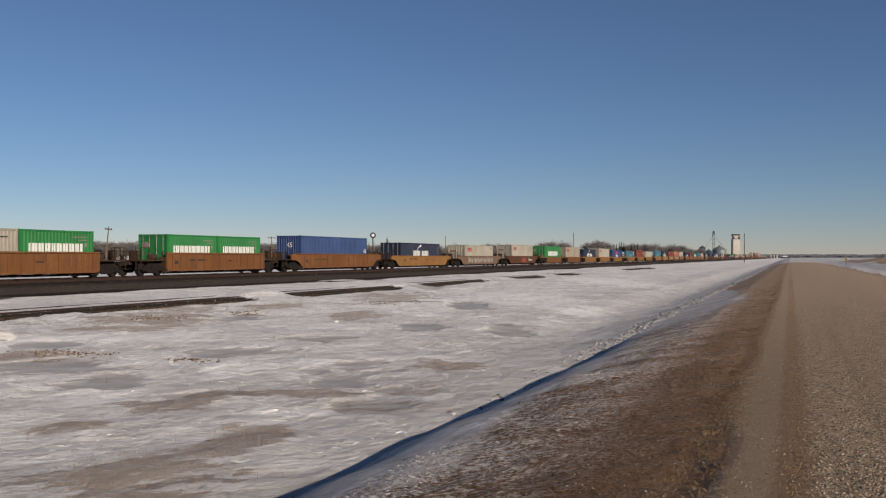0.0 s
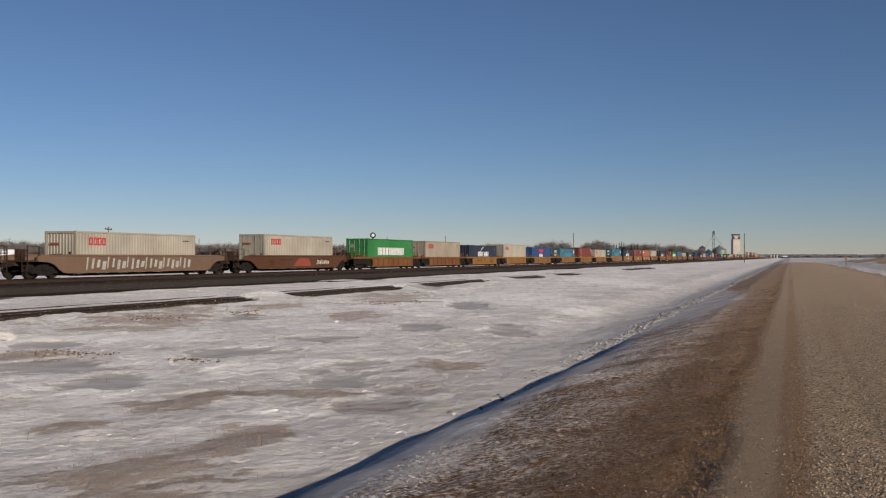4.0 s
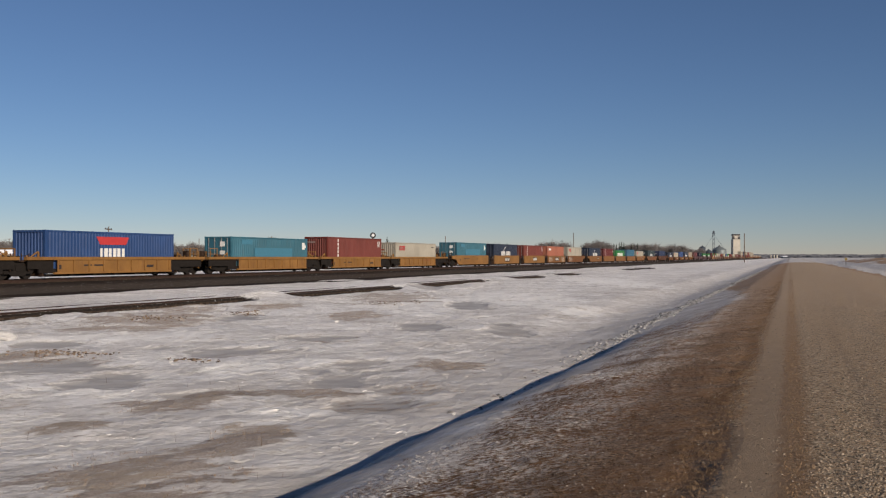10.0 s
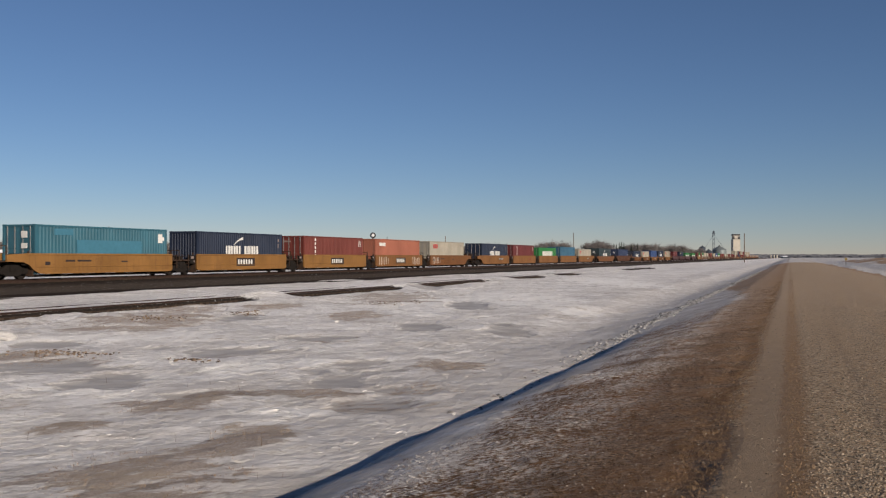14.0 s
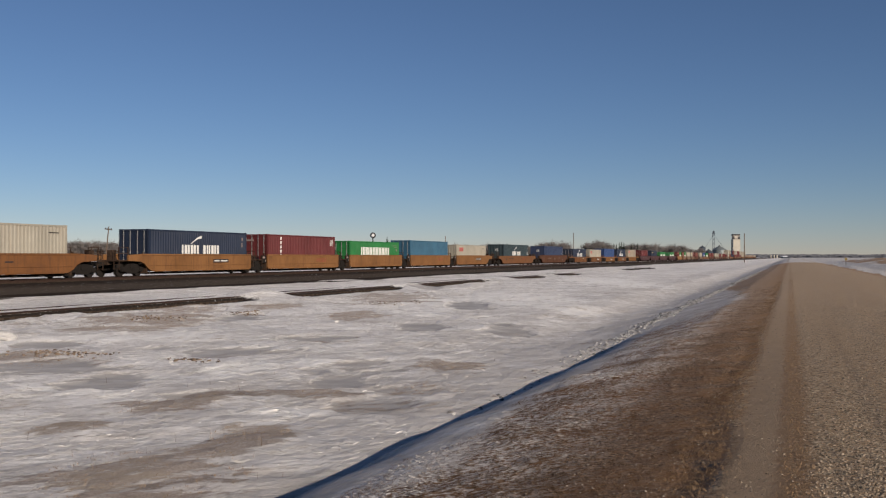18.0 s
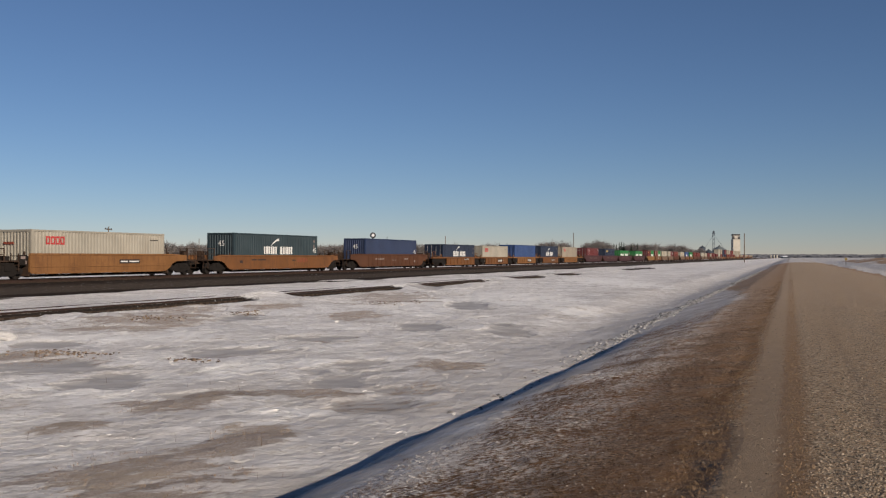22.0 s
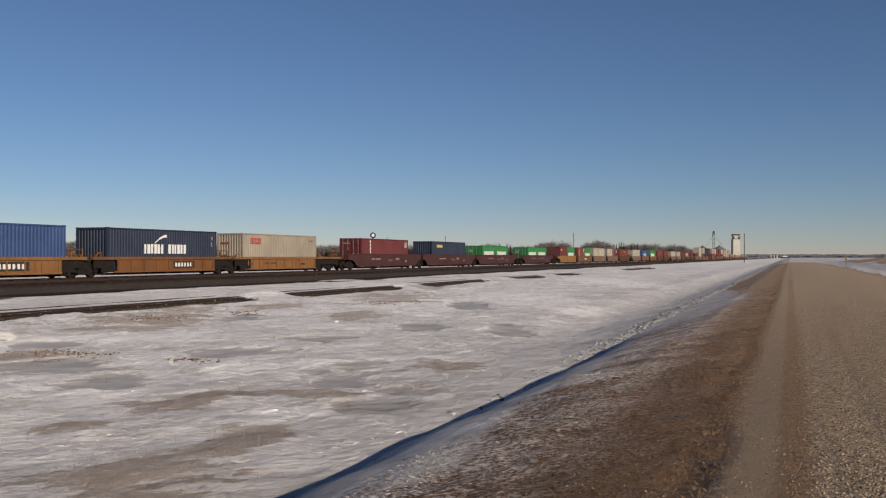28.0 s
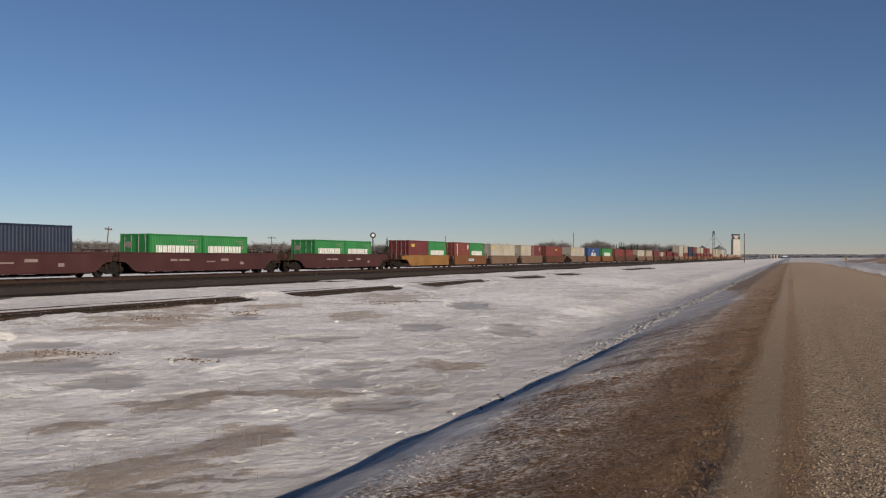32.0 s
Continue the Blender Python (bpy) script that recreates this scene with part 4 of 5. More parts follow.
        if style == "M":
            for x in (-1.2, 1.12):
                ya, yb = sign * (hw + 0.3), sign * (hw + 1.15)
                br = Form().tube((x + 0.04, ya, 1.62), (x + 0.04, yb, 1.12), 0.045, n=6).tube((x + 0.04, yb, 1.1), (x + 0.04, yb, 1.4), 0.04, n=6)
                part("deck_brace", br, pm, e)
        if kind == "c":
            bogie(e, sign * (hw + end - 2.3))
            cp = Form().box(-0.12, 0.12, *sorted((sign * (hw + reach), sign * (hw + end - 0.1))), 0.72, 0.95)
            cp.box(-0.2, 0.2, *sorted((sign * (hw + end - 0.32), sign * (hw + end - 0.02))), 0.68, 1.0)
            part("coupler", cp, STEEL_DARK, e, "dark steel coupler")
            lad = Form().ladder(0.86, 1.31, *sorted((sign * (hw + reach - 0.04), sign * (hw + reach))), 0.45, 1.75, 0.52, 0.28, 5)
            part("ladder", lad, end_mat, e)
            brake = Form().tube((0.45, sign * (hw + reach - 0.1), 1.5), (0.45, sign * (hw + reach - 0.02), 1.5), 0.15, n=14)
            brake.box(0.25, 0.65, *sorted((sign * (hw + reach - 0.5), sign * (hw + reach - 0.09))), 1.1, 1.75)
            part("hand_brake", brake, GRIME, e, "dark hand brake wheel and housing")
            for x in (-1.22, 1.18):
                rail = Form().ladder(x, x + 0.06, *sorted((sign * (hw + reach - 1.0), sign * (hw + reach - 0.95))), 1.1, 1.95, 1.5, 0.3, 1, 0.03, 0.03)
                ya, yb = sorted((sign * (hw + reach - 1.0), sign * (hw + reach - 0.1)))
                rail.box(x, x + 0.05, ya, yb, 1.91, 1.95).box(x, x + 0.05, ya, yb, 1.5, 1.54).box(x, x + 0.05, *sorted((sign * (hw + reach - 0.1), sign * (hw + reach - 0.05))), 1.1, 1.95)
                part("grab_rail", rail, end_mat, e)
            part("air_reservoir", Form().tube((0.7, sign * (hw + 0.45), 1.3), (0.7, sign * (hw + 1.15), 1.3), 0.2, n=12).box(0.6, 0.8, *sorted((sign * (hw + 0.6), sign * (hw + 1.0))), 1.1, 1.2), GRIME, e)
        elif sign > 0:
            bogie(e, hw + end)
            joint = Form().tube((0, hw + end, 0.8), (0, hw + end, 1.12), 0.34, n=14)
            joint.box(-1.1, 1.1, hw + end - 0.5, hw + end + 0.5, 0.86, 0.96)
            part("articulated_joint", joint, STEEL_DARK, e, "dark cast articulation joint")
            frame_ = Form()
            for x in (-1.0, -0.3, 0.4, 1.1):
                frame_.box(x, x + 0.05, hw + end - 0.3, hw + end - 0.24, 1.1, 1.78)
            frame_.box(-1.0, 1.15, hw + end - 0.3, hw + end - 0.24, 1.74, 1.8)
            frame_.box(-1.0, 1.15, hw + end - 0.3, hw + end - 0.24, 1.4, 1.45)
            part("walkway_rail", frame_, GRIME if style == "T" else pm, e)
            for sy in (-0.75, 0.62):
                rung = Form().ladder(0.7, 1.29, hw + end + sy, hw + end + sy + 0.05, 0.5, 1.5, 0.56, 0.26, 4, 0.04, 0.04)
                part("ladder", rung, GRIME, e)
            part("air_hose_box", Form().cbox(0.5, 1.0, hw + end - 0.2, hw + end + 0.25, 0.98, 1.36, 0.03), STEEL_DARK, e)
    if style == "T":
        part("side_lip", Form().cbox(X1 - 0.01, X1 + 0.03, -hw, hw, 0.70, 0.735, 0.008), pm, e)
        box_ = part("valve_box", Form().cbox(1.12, 1.30, -hw - 0.75, -hw - 0.2, 0.82, 1.42, 0.02), STEEL_DARK, e)
        part("data_plate", Form().box(1.30, 1.306, -hw - 0.68, -hw - 0.34, 1.18, 1.34).box(1.30, 1.306, -hw - 0.32, -hw - 0.24, 0.9, 1.08), DULL_MARK, box_, "white data plate")
    # number bars, plates, sprayed patches
    xm = X1 + (0.0 if style != "M" else -0.02)
    for mk in marks.split("+"):
        if mk == "plate":
            part("name_plate", bars([(-1.25, 1.4, 0.6, 1.22)] if style != "M" else [(0.55, 3.0, 0.5, 1.02)], xm, 0.012), BLACK_MARK, e, "dark brown plate")
            sp = [(-1.25, 1.4, 0.6, 1.22)] if style != "M" else [(0.55, 3.0, 0.5, 1.02)]
            a, b, c, d = sp[0]
            for q in twin(block_row(a + 0.2, b - 0.2, c + 0.12, d - 0.12, 3, 0.25), 0.36):
                part("plate_block", bars([q], xm, 0.02), WHITE_MARK, e, "white block")
        elif mk in ("number", "white_number", "dark_number"):
            ink = {"number": BLACK_MARK, "white_number": DULL_MARK, "dark_number": WHITE_MARK}[mk]
            if mk == "dark_number":
                part("number_board", bars([(1.2, 3.2, 0.88, 1.14)], xm, 0.008), BLACK_MARK, e, "dark board")
                rows = [(1.3, 2.0, 0.95, 1.07, 4), (2.15, 3.1, 0.95, 1.07, 5)]
            elif mk == "white_number":
                rows = [(-hw + 2.2, -hw + 3.0, 1.0, 1.18, 4), (-hw + 3.2, -hw + 4.4, 1.0, 1.18, 6), (hw - 4.2, hw - 3.2, 0.98, 1.2, 4), (-hw + 6.5, -hw + 7.6, 0.9, 1.02, 5), (hw - 1.6, hw - 1.1, 0.7, 0.95, 2)]
            elif style == "M":
                rows = [(-hw + 3.2, -hw + 3.9, 0.72, 0.86, 3), (-hw + 4.1, -hw + 5.0, 0.72, 0.86, 4), (-hw + 0.95, -hw + 1.3, 0.55, 0.85, 2), (hw - 3.4, hw - 2.7, 0.6, 0.8, 3)]
            else:
                rows = [(-hw + 2.4, -hw + 3.2, 1.0, 1.15, 4), (-hw + 3.4, -hw + 4.6, 1.0, 1.15, 6), (-hw + 0.75, -hw + 1.15, 0.8, 1.05, 2), (hw - 5.2, hw - 4.6, 0.95, 1.08, 3)]
            for a, b, c, d, n in rows:
                part("number_bar", bars([(a, b, c + 0.02, d - 0.02)], xm, 0.014 if mk == "dark_number" else 0.006), ink, e, "painted number bar")
        elif mk == "spray_left":
            for q in [(-hw + 0.6, 0.14, 0.5, 1.3), (-hw + 1.05, 0.2, 0.42, 1.32), (-hw + 1.5, 0.12, 0.6, 1.2), (-hw + 1.95, 0.16, 0.5, 1.25), (-hw + 2.4, 0.14, 0.55, 1.28), (-hw + 2.95, 0.1, 0.6, 1.15)]:
                part("sprayed_stroke", strokes([q], 0.08, xm, 0.005), SPRAY_PALE, e, "sprayed white stroke")
        elif mk == "spray_right":
            for q in [(hw - 2.7, 0.12, 0.5, 1.3), (hw - 2.2, 0.22, 0.45, 1.3), (hw - 1.75, 0.14, 0.6, 1.1), (hw - 1.3, 0.2, 0.45, 1.2), (hw - 0.85, 0.14, 0.5, 1.25)]:
                part("sprayed_stroke", strokes([q], -0.1, xm, 0.005), SPRAY_PALE, e, "sprayed white stroke")
        elif mk == "spray_long":
            for q in [(-hw + 0.8 + 0.47 * i, 0.12 + 0.07 * (i % 4), 0.5 + 0.07 * (i % 3), 1.3 - 0.09 * (i % 4)) for i in range(23)]:
                part("sprayed_stroke", strokes([q], 0.12, xm, 0.005), SPRAY_GREY, e, "sprayed grey stroke")
        elif mk == "tag_panel":
            part("tag_panel", bars([(2.4, 5.0, 0.55, 1.15)], xm, 0.005), GRIME, e, "dark sprayed panel")
            for i in range(9):
                part("sprayed_stroke", strokes([(2.55 + 0.26 * i, 0.11 + 0.05 * (i % 3), 0.62 + 0.06 * (i % 2), 1.07 - 0.06 * (i % 3))], 0.06, xm, 0.009), SPRAY_PALE, e, "sprayed white stroke")
            part("red_mark", Form().slab([(-1.6, 0.5), (1.5, 0.5), (1.2, 1.1), (0.4, 1.2), (-0.6, 1.2), (-1.2, 0.9)], xm, xm + 0.005), RED_FADED, e, "faded red sprayed patch")
        elif mk == "red_word":
            part("red_mark", bars(twin(block_row(hw - 4.2, hw - 2.4, 0.85, 1.2, 3, 0.2), 0.25), xm, 0.006), RED_FADED, e, "faded red painted blocks")
    return e


SPRAY_PALE = plain("sprayed_pale_tan", (0.40, 0.35, 0.30), 0.7, 0.35, 3, 0.05)
SPRAY_GREY = plain("sprayed_grey", (0.30, 0.30, 0.27), 0.7, 0.3, 3, 0.05)
RED_FADED = plain("faded_red_marking", (0.20, 0.05, 0.03), 0.6, 0.2, 5, 0.05)

# The train, front to rear: y of the cargo's rear end at the clip's start; car style and paint; cargo as (length, height, colour, marks, doors); joint behind; car marks
F20, F40, F45 = 6.058, 12.192, 13.716
G20 = (F20, STD, "green", "row9", True)
TRAIN = [
    (47.89, "R", "orange", [(F20, STD, "cream", "ring4", False), (F20, STD, "green", "row9", False)], "c", "number"),
    (67.48, "R", "orange", [G20, (F20, STD, "green", "row9", False)], "c", "number"),
    (87.97, "Q", "orange", [(F45, HIGH, "blue", "size", False)], "c", "number"),
    (108.93, "S", "yellow", [(F40, STD, "navy", "swoosh", True)], "c", "number+red_word"),
    (130.59, "S", "faded", [(F40, STD, "cream", "ring4", False)], "c", "spray_long"),
    (152.38, "S", "rust", [(F40, HIGH, "cream", "ring4", True)], "c", "number+tag_panel"),
    (172.36, "M", "orange", [(F40, HIGH, "green", "row9", True)], "a", ""),
    (188.40, "M", "orange", [(F40, HIGH, "beige", "ring4", True)], "a", ""),
    (204.27, "M", "yellow", [(F40, STD, "navy", "swoosh", False)], "a", "number"),
    (220.10, "M", "yellow", [(F40, HIGH, "cream", "ring4", True)], "a", ""),
    (236.16, "M", "yellow", [(F40, STD, "royal", "arch", False)], "c", "number"),
    (255.60, "M", "yellow", [(F40, STD, "teal", "patch", True)], "a", ""),
    (271.70, "M", "yellow", [(F40, HIGH, "red", "column", False)], "a", "number"),
    (287.67, "M", "yellow", [(F40, STD, "cream", "ring4", False)], "c", "red_word"),
    (307.56, "T", "yellow", [(F40, HIGH, "teal", "patch", True)], "a", "number"),
    (323.32, "T", "yellow", [(F40, HIGH, "navy", "swoosh", False)], "a", "plate"),
    (339.30, "T", "yellow", [(F40, HIGH, "red", "column", True)], "a", "plate"),
    (354.60, "T", "amber", [(F40, HIGH, "salmon", "block", False)], "a", "plate+spray_left+spray_right"),
    (370.15, "T", "orange", [(F40, HIGH, "cream", "ring4", True)], "c", "spray_left+number"),
    (389.98, "T", "amber", [(F40, HIGH, "navy", "swoosh", True)], "a", "dark_number"),
    (405.39, "T", "amber", [(F40, HIGH, "crimson", "column", True)], "a", "red_word"),
    (420.81, "T", "amber", [(F40, STD, "green", "row9", True)], "a", ""),
    (436.31, "T", "amber", [(F40, HIGH, "sky", "", True)], "a", "red_word"),
    (451.79, "T", "amber", [(F40, STD, "cream", "ring4", False)], "c", "dark_number"),
    (474.16, "S", "orange", [(F45, HIGH, "slate", "swoosh+size", False)], "c", "number+red_word"),
    (498.16, "Q", "rust", [(F45, HIGH, "indigo", "size", False)], "c", "white_number"),
    (519.10, "M", "orange", [(F40, STD, "navy", "swoosh", True)], "a", "dark_number"),
    (534.80, "M", "orange", [(F40, STD, "cream", "ring4", True)], "a", "plate"),
    (550.89, "M", "amber", [(F40, HIGH, "blue", "", False)], "a", "plate"),
    (566.67, "M", "orange", [(F40, HIGH, "navy", "swoosh", False)], "a", "plate"),
    (582.54, "M", "amber", [(F40, HIGH, "beige", "ring4", False)], "c", "number"),
    (604.26, "L", "maroon", [(F40, HIGH, "crimson", "column", True)], "a", "white_number"),
    (623.86, "L", "maroon", [(F40, HIGH, "navy", "label", False)], "a", "white_number"),
    (643.39, "L", "maroon", [G20, G20], "c", "white_number"),
    (666.88, "L", "maroon", [G20, G20], "c", "white_number"),
    (689.08, "T", "yellow", [(F20, HIGH, "crimson", "label", True), (F20, HIGH, "green", "row9", False)], "a", ""),
    (704.27, "T", "orange", [(F20, HIGH, "red", "column", True), (F20, HIGH, "green", "row9", False)], "a", "plate"),
    (719.70, "T", "faded", [(F20, HIGH, "cream", "label", True), (F20, HIGH, "cream", "label", False)], "a", ""),
    (735.40, "T", "faded", [(F20, HIGH, "cream", "label", True), (F20, HIGH, "crimson", "column", False)], "a", ""),
    (751.20, "T", "rust", [(F20, HIGH, "red", "", True), (F20, HIGH, "red", "label", False)], "c", ""),
    (770.70, "T", "faded", [(F40, HIGH, "cream", "label", True)], "a", ""),
    (786.10, "T", "orange", [(F40, HIGH, "royal", "swoosh", True)], "a", ""),
    (801.60, "T", "orange", [(F40, HIGH, "green", "row9", True)], "a", ""),
    (817.20, "T", "rust", [(F40, HIGH, "red", "", True)], "a", ""),
    (832.60, "T", "rust", [(F40, HIGH, "red", "", True)], "c", ""),
    (851.50, "T", "faded", [(F40, HIGH, "cream", "", False)], "a", ""),
    (867.00, "T", "faded", [(F40, HIGH, "beige", "", False)], "a", ""),
    (882.50, "T", "rust", [(F20, HIGH, "crimson", "", False), (F20, HIGH, "crimson", "", False)], "a", ""),
    (898.00, "T", "rust", [(F20, STD, "cream", "", False), (F20, HIGH, "red", "", False)], "a", ""),
    (913.50, "T", "rust", [(F40, HIGH, "crimson", "", False)], "c", ""),
]
rear_random = random.Random(5)
REAR_LOW = ["crimson", "cream", "red", "navy", "navy", "red", "red", "crimson", "red", "crimson", "beige", "cream", "beige", "red", "beige", "cream"]
REAR_TOP = {1: "cream", 2: "beige", 3: "navy", 4: "crimson", 5: "beige", 6: "cream", 7: "crimson", 8: "red", 9: "cream", 10: "beige", 11: "cream", 12: "beige", 13: "beige"}
y_end = 913.5
for k in range(26):      # the far rear, partly stacked two high
    last = k % 5 == 4
    y_end += 19.4 if k % 5 == 0 else 15.55
    low_box = (F40, STD, (REAR_LOW[k] if k < len(REAR_LOW) else rear_random.choice(["red", "beige", "cream", "crimson"])), "", False)
    stack = REAR_TOP.get(k)
    cargo = [low_box] + ([(F40, STD, stack, "stacked", False)] if stack else [])
    TRAIN.append((y_end, "T", rear_random.choice(["orange", "rust", "faded", "amber"]), cargo, "c" if last else "a", ""))

FLOOR_H = 0.31
spans = []
for rear, style, colour, cargo, joint, marks in TRAIN:
    length = sum(c[0] for c in cargo if c[3] != "stacked") + (0.08 if len(cargo) > 1 and cargo[1][3] != "stacked" else 0)
    spans.append((rear - length, rear))
for i, (rear, style, colour, cargo, joint, marks) in enumerate(TRAIN):
    a, b = spans[i]
    before = spans[i - 1][1] if i else a - 7.5
    after = spans[i + 1][0] if i + 1 < len(TRAIN) else b + 7.5
    lt = TRAIN[i - 1][4] if i else "c"
    hw, mid = (b - a) / 2 + 0.2, (a + b) / 2
    el, er = (a - before) / 2 - 0.2, (after - b) / 2 - 0.2
    moving.append((well_car(hw, el, er, lt, joint, style, colour, marks), mid, RAIL_Z))
    y, z = a, RAIL_Z + FLOOR_H
    for L, H, c, mk, doors in cargo:
        if mk == "stacked":
            box = container(L, H, c, "", doors, False)
            moving.append((box, mid, RAIL_Z + FLOOR_H + STD + 0.01))
            continue
        box = container(L, H, c, mk, doors, rear < 760)
        moving.append((box, y + L / 2, z))
        y += L + 0.08

# ---------------------------------------------------------------- trees
BARK = plain("grey_brown_bark", (0.10, 0.075, 0.055), 0.9, 0.3, 3)
TWIGS = plain("bare_twigs", (0.158, 0.142, 0.135), 0.9, 0.12, 0.6)
SPRUCE = plain("dark_spruce_needles", (0.022, 0.032, 0.022), 0.9, 0.4, 0.8)


def bare_tree(rng, h):
    """A leafless tree: trunk and limbs, and a crown of many fine twigs."""
    e = tagged(new("bare_tree"), "leafless grey-brown deciduous tree in the distant tree line", "tree", "distant trees")
    t, c = Form(), Form()
    t.tube((0, 0, -0.3), (0, 0, h * 0.35), h * 0.028, h * 0.02, 6)
    for i in range(14):
        a, s = rng.uniform(0, 6.28), rng.uniform(0.05, 0.42)
        base = Vector((0, 0, h * rng.uniform(0.18, 0.36)))
        tip = base + Vector((math.cos(a) * h * s, math.sin(a) * h * s, h * 0.62 * math.sqrt(max(0.05, 1 - (s / 0.46) ** 2)) * rng.uniform(0.85, 1.0)))
        t.tube(base, tip, h * 0.013, h * 0.004, 4, False)
        for j in range(100):
            k = rng.uniform(0.25, 1.05)
            p = base.lerp(tip, k) + Vector((rng.gauss(0, 0.06), rng.gauss(0, 0.06), rng.gauss(0, 0.05))) * h
            d = Vector((rng.gauss(0, 1), rng.gauss(0, 1), rng.gauss(0.5, 0.8))).normalized() * h * rng.uniform(0.04, 0.09)
            n = Vector((rng.gauss(0, 1), rng.gauss(0, 1), rng.gauss(0, 1))).normalized() * h * 0.0085
            c.add([p - n, p + n, p + d], [(0, 1, 2)])
            q = p + d * 0.5
            d2 = (d + Vector((rng.gauss(0, 1), rng.gauss(0, 1), rng.gauss(0, 1))) * h * 0.05) * 0.8
            c.add([q - n, q + n, q + d2], [(0, 1, 2)])
    part("trunk", t, BARK, e)
    part("crown", c, TWIGS, e)
    return e


def spruce_tree(rng, h):
    """A narrow spruce built of drooping sprays."""
    e = tagged(new("spruce_tree"), "dark narrow spruce in the distant tree line", "tree", "distant trees")
    part("trunk", Form().tube((0, 0, -0.3), (0, 0, h * 0.95), h * 0.02, h * 0.004, 6), BARK, e)
    c = Form()
    for i in range(260):
        k = rng.random() ** 0.8
        z, r = h * (0.08 + 0.9 * k), h * 0.2 * (1 - k) + 0.1
        a = rng.uniform(0, 6.28)
        r *= rng.uniform(0.6, 1.15)
        tip = Vector((math.cos(a) * r, math.sin(a) * r, z - r * 0.35))
        side = Vector((-math.sin(a), math.cos(a), 0)) * (0.22 * r + 0.08)
        root = Vector((0, 0, z))
        c.add([root, tip - side + Vector((0, 0, -0.1)), tip, tip + side], [(0, 1, 2), (0, 2, 3)])
    part("crown", c, SPRUCE, e)
    return e


def at_view(px, depth):
    """Plan position in the direction px (0 to 1568 across the view) at that depth along the view."""
    u = (px - 784) / 1680.4
    s, c = math.sin(radians(YAW)), math.cos(radians(YAW))
    return (u * depth * c - depth * s, u * depth * s + depth * c)


tree_rng = random.Random(11)
BARE_KINDS = [bare_tree(tree_rng, 8.0) for _ in range(5)]
SPRUCE_KINDS = [spruce_tree(tree_rng, 9.0) for _ in range(3)]


def plant(kinds, px, depth, size):
    x, y = at_view(px, depth)
    src = kinds[tree_rng.randrange(len(kinds))]
    ob = copy_thing(src, pose(x, y, -0.4, 0, 0, tree_rng.uniform(0, 360)))
    ob.scale = (size * tree_rng.uniform(0.9, 1.25), size * tree_rng.uniform(0.9, 1.25), size)
    return ob


# belts: from, to, depth, height factor low and high, count
for a, b, d, lo, hi, n in ((-20, 260, 470, 0.85, 1.22, 84), (260, 500, 480, 0.85, 1.2, 66), (490, 720, 470, 0.75, 1.1, 50), (720, 800, 480, 0.75, 1.05, 16),
                           (800, 875, 430, 0.8, 1.0, 16), (870, 960, 460, 0.75, 1.0, 14), (955, 1005, 440, 0.9, 1.1, 11), (1000, 1040, 470, 0.7, 0.9, 7),
                           (1040, 1078, 430, 0.95, 1.15, 10), (1075, 1110, 450, 0.7, 0.9, 7), (1110, 1158, 450, 0.85, 1.05, 13), (1160, 1212, 480, 0.8, 0.98, 15), (1205, 1245, 620, 0.75, 1.0, 9)):
    for i in range(n):
        plant(BARE_KINDS, a + (b - a) * (i + tree_rng.random()) / n, d * tree_rng.uniform(0.94, 1.1), tree_rng.uniform(lo, hi) * 1.08)
for px, s in ((685, 1.15), (690, 0.95), (877, 0.75), (884, 0.85), (897, 0.85), (908, 0.7), (926, 0.7), (1080, 0.75), (1086, 0.85), (1091, 0.8), (1096, 0.9), (1100, 0.95), (1104, 0.9), (1117, 0.85), (1122, 0.9), (1128, 0.85),
              (903, 0.8), (860, 0.6), (940, 0.6)):
    plant(SPRUCE_KINDS, px, 440 * tree_rng.uniform(0.97, 1.05), s * 1.12)
for k, src in enumerate(BARE_KINDS + SPRUCE_KINDS):
    x, y = at_view(30 + 31 * k, 500)
    src.matrix_basis = pose(x, y, -0.4)

# ---------------------------------------------------------------- poles and signal
POLE_WOOD = plain("weathered_pole_wood", (0.12, 0.09, 0.07), 0.9, 0.3, 2)


def utility_pole(px, depth, top, lean=0.0, arm=1.4, radius=0.15):
    e = tagged(new("utility_pole"), "weathered wooden utility pole with a crossarm" if arm else "plain weathered wooden pole", "utility pole", "poles along the line")
    x, y = at_view(px, depth)
    part("shaft", Form().tube((0, 0, -0.8), (0, 0, top), radius, radius * 0.7, 8), POLE_WOOD, e)
    if arm:
        part("crossarm", Form().box(-arm, arm, -0.08, 0.08, top - 0.7, top - 0.5), POLE_WOOD, e)
        for k in (-0.85, -0.4, 0.4, 0.85):
            part("insulator", Form().tube((arm * k, 0, top - 0.5), (arm * k, 0, top - 0.28), 0.06, n=6), STEEL_DARK, e)
    e.matrix_basis = pose(x, y, -0.4, 0, lean, -YAW + 20)
    return e


utility_pole(186, 205, 8.6, 6.5, 0.95, 0.16)
utility_pole(480, 300, 8.6, 1.0, 1.5)
utility_pole(352, 330, 8.4, 0.6, 0.0)
utility_pole(788, 300, 8.6, 0.5, 0.0)
utility_pole(1015, 340, 10.6, 0.3, 0.0)
utility_pole(1317.5, 400, 12.0, -0.2, 0.0, 0.22)

SIGNAL_BLACK = plain("black_signal_enamel", (0.02, 0.02, 0.02), 0.6, 0.2, 3)
SIGNAL_FACE = plain("silver_signal_back", (0.62, 0.62, 0.62), 0.5, 0.1, 3)


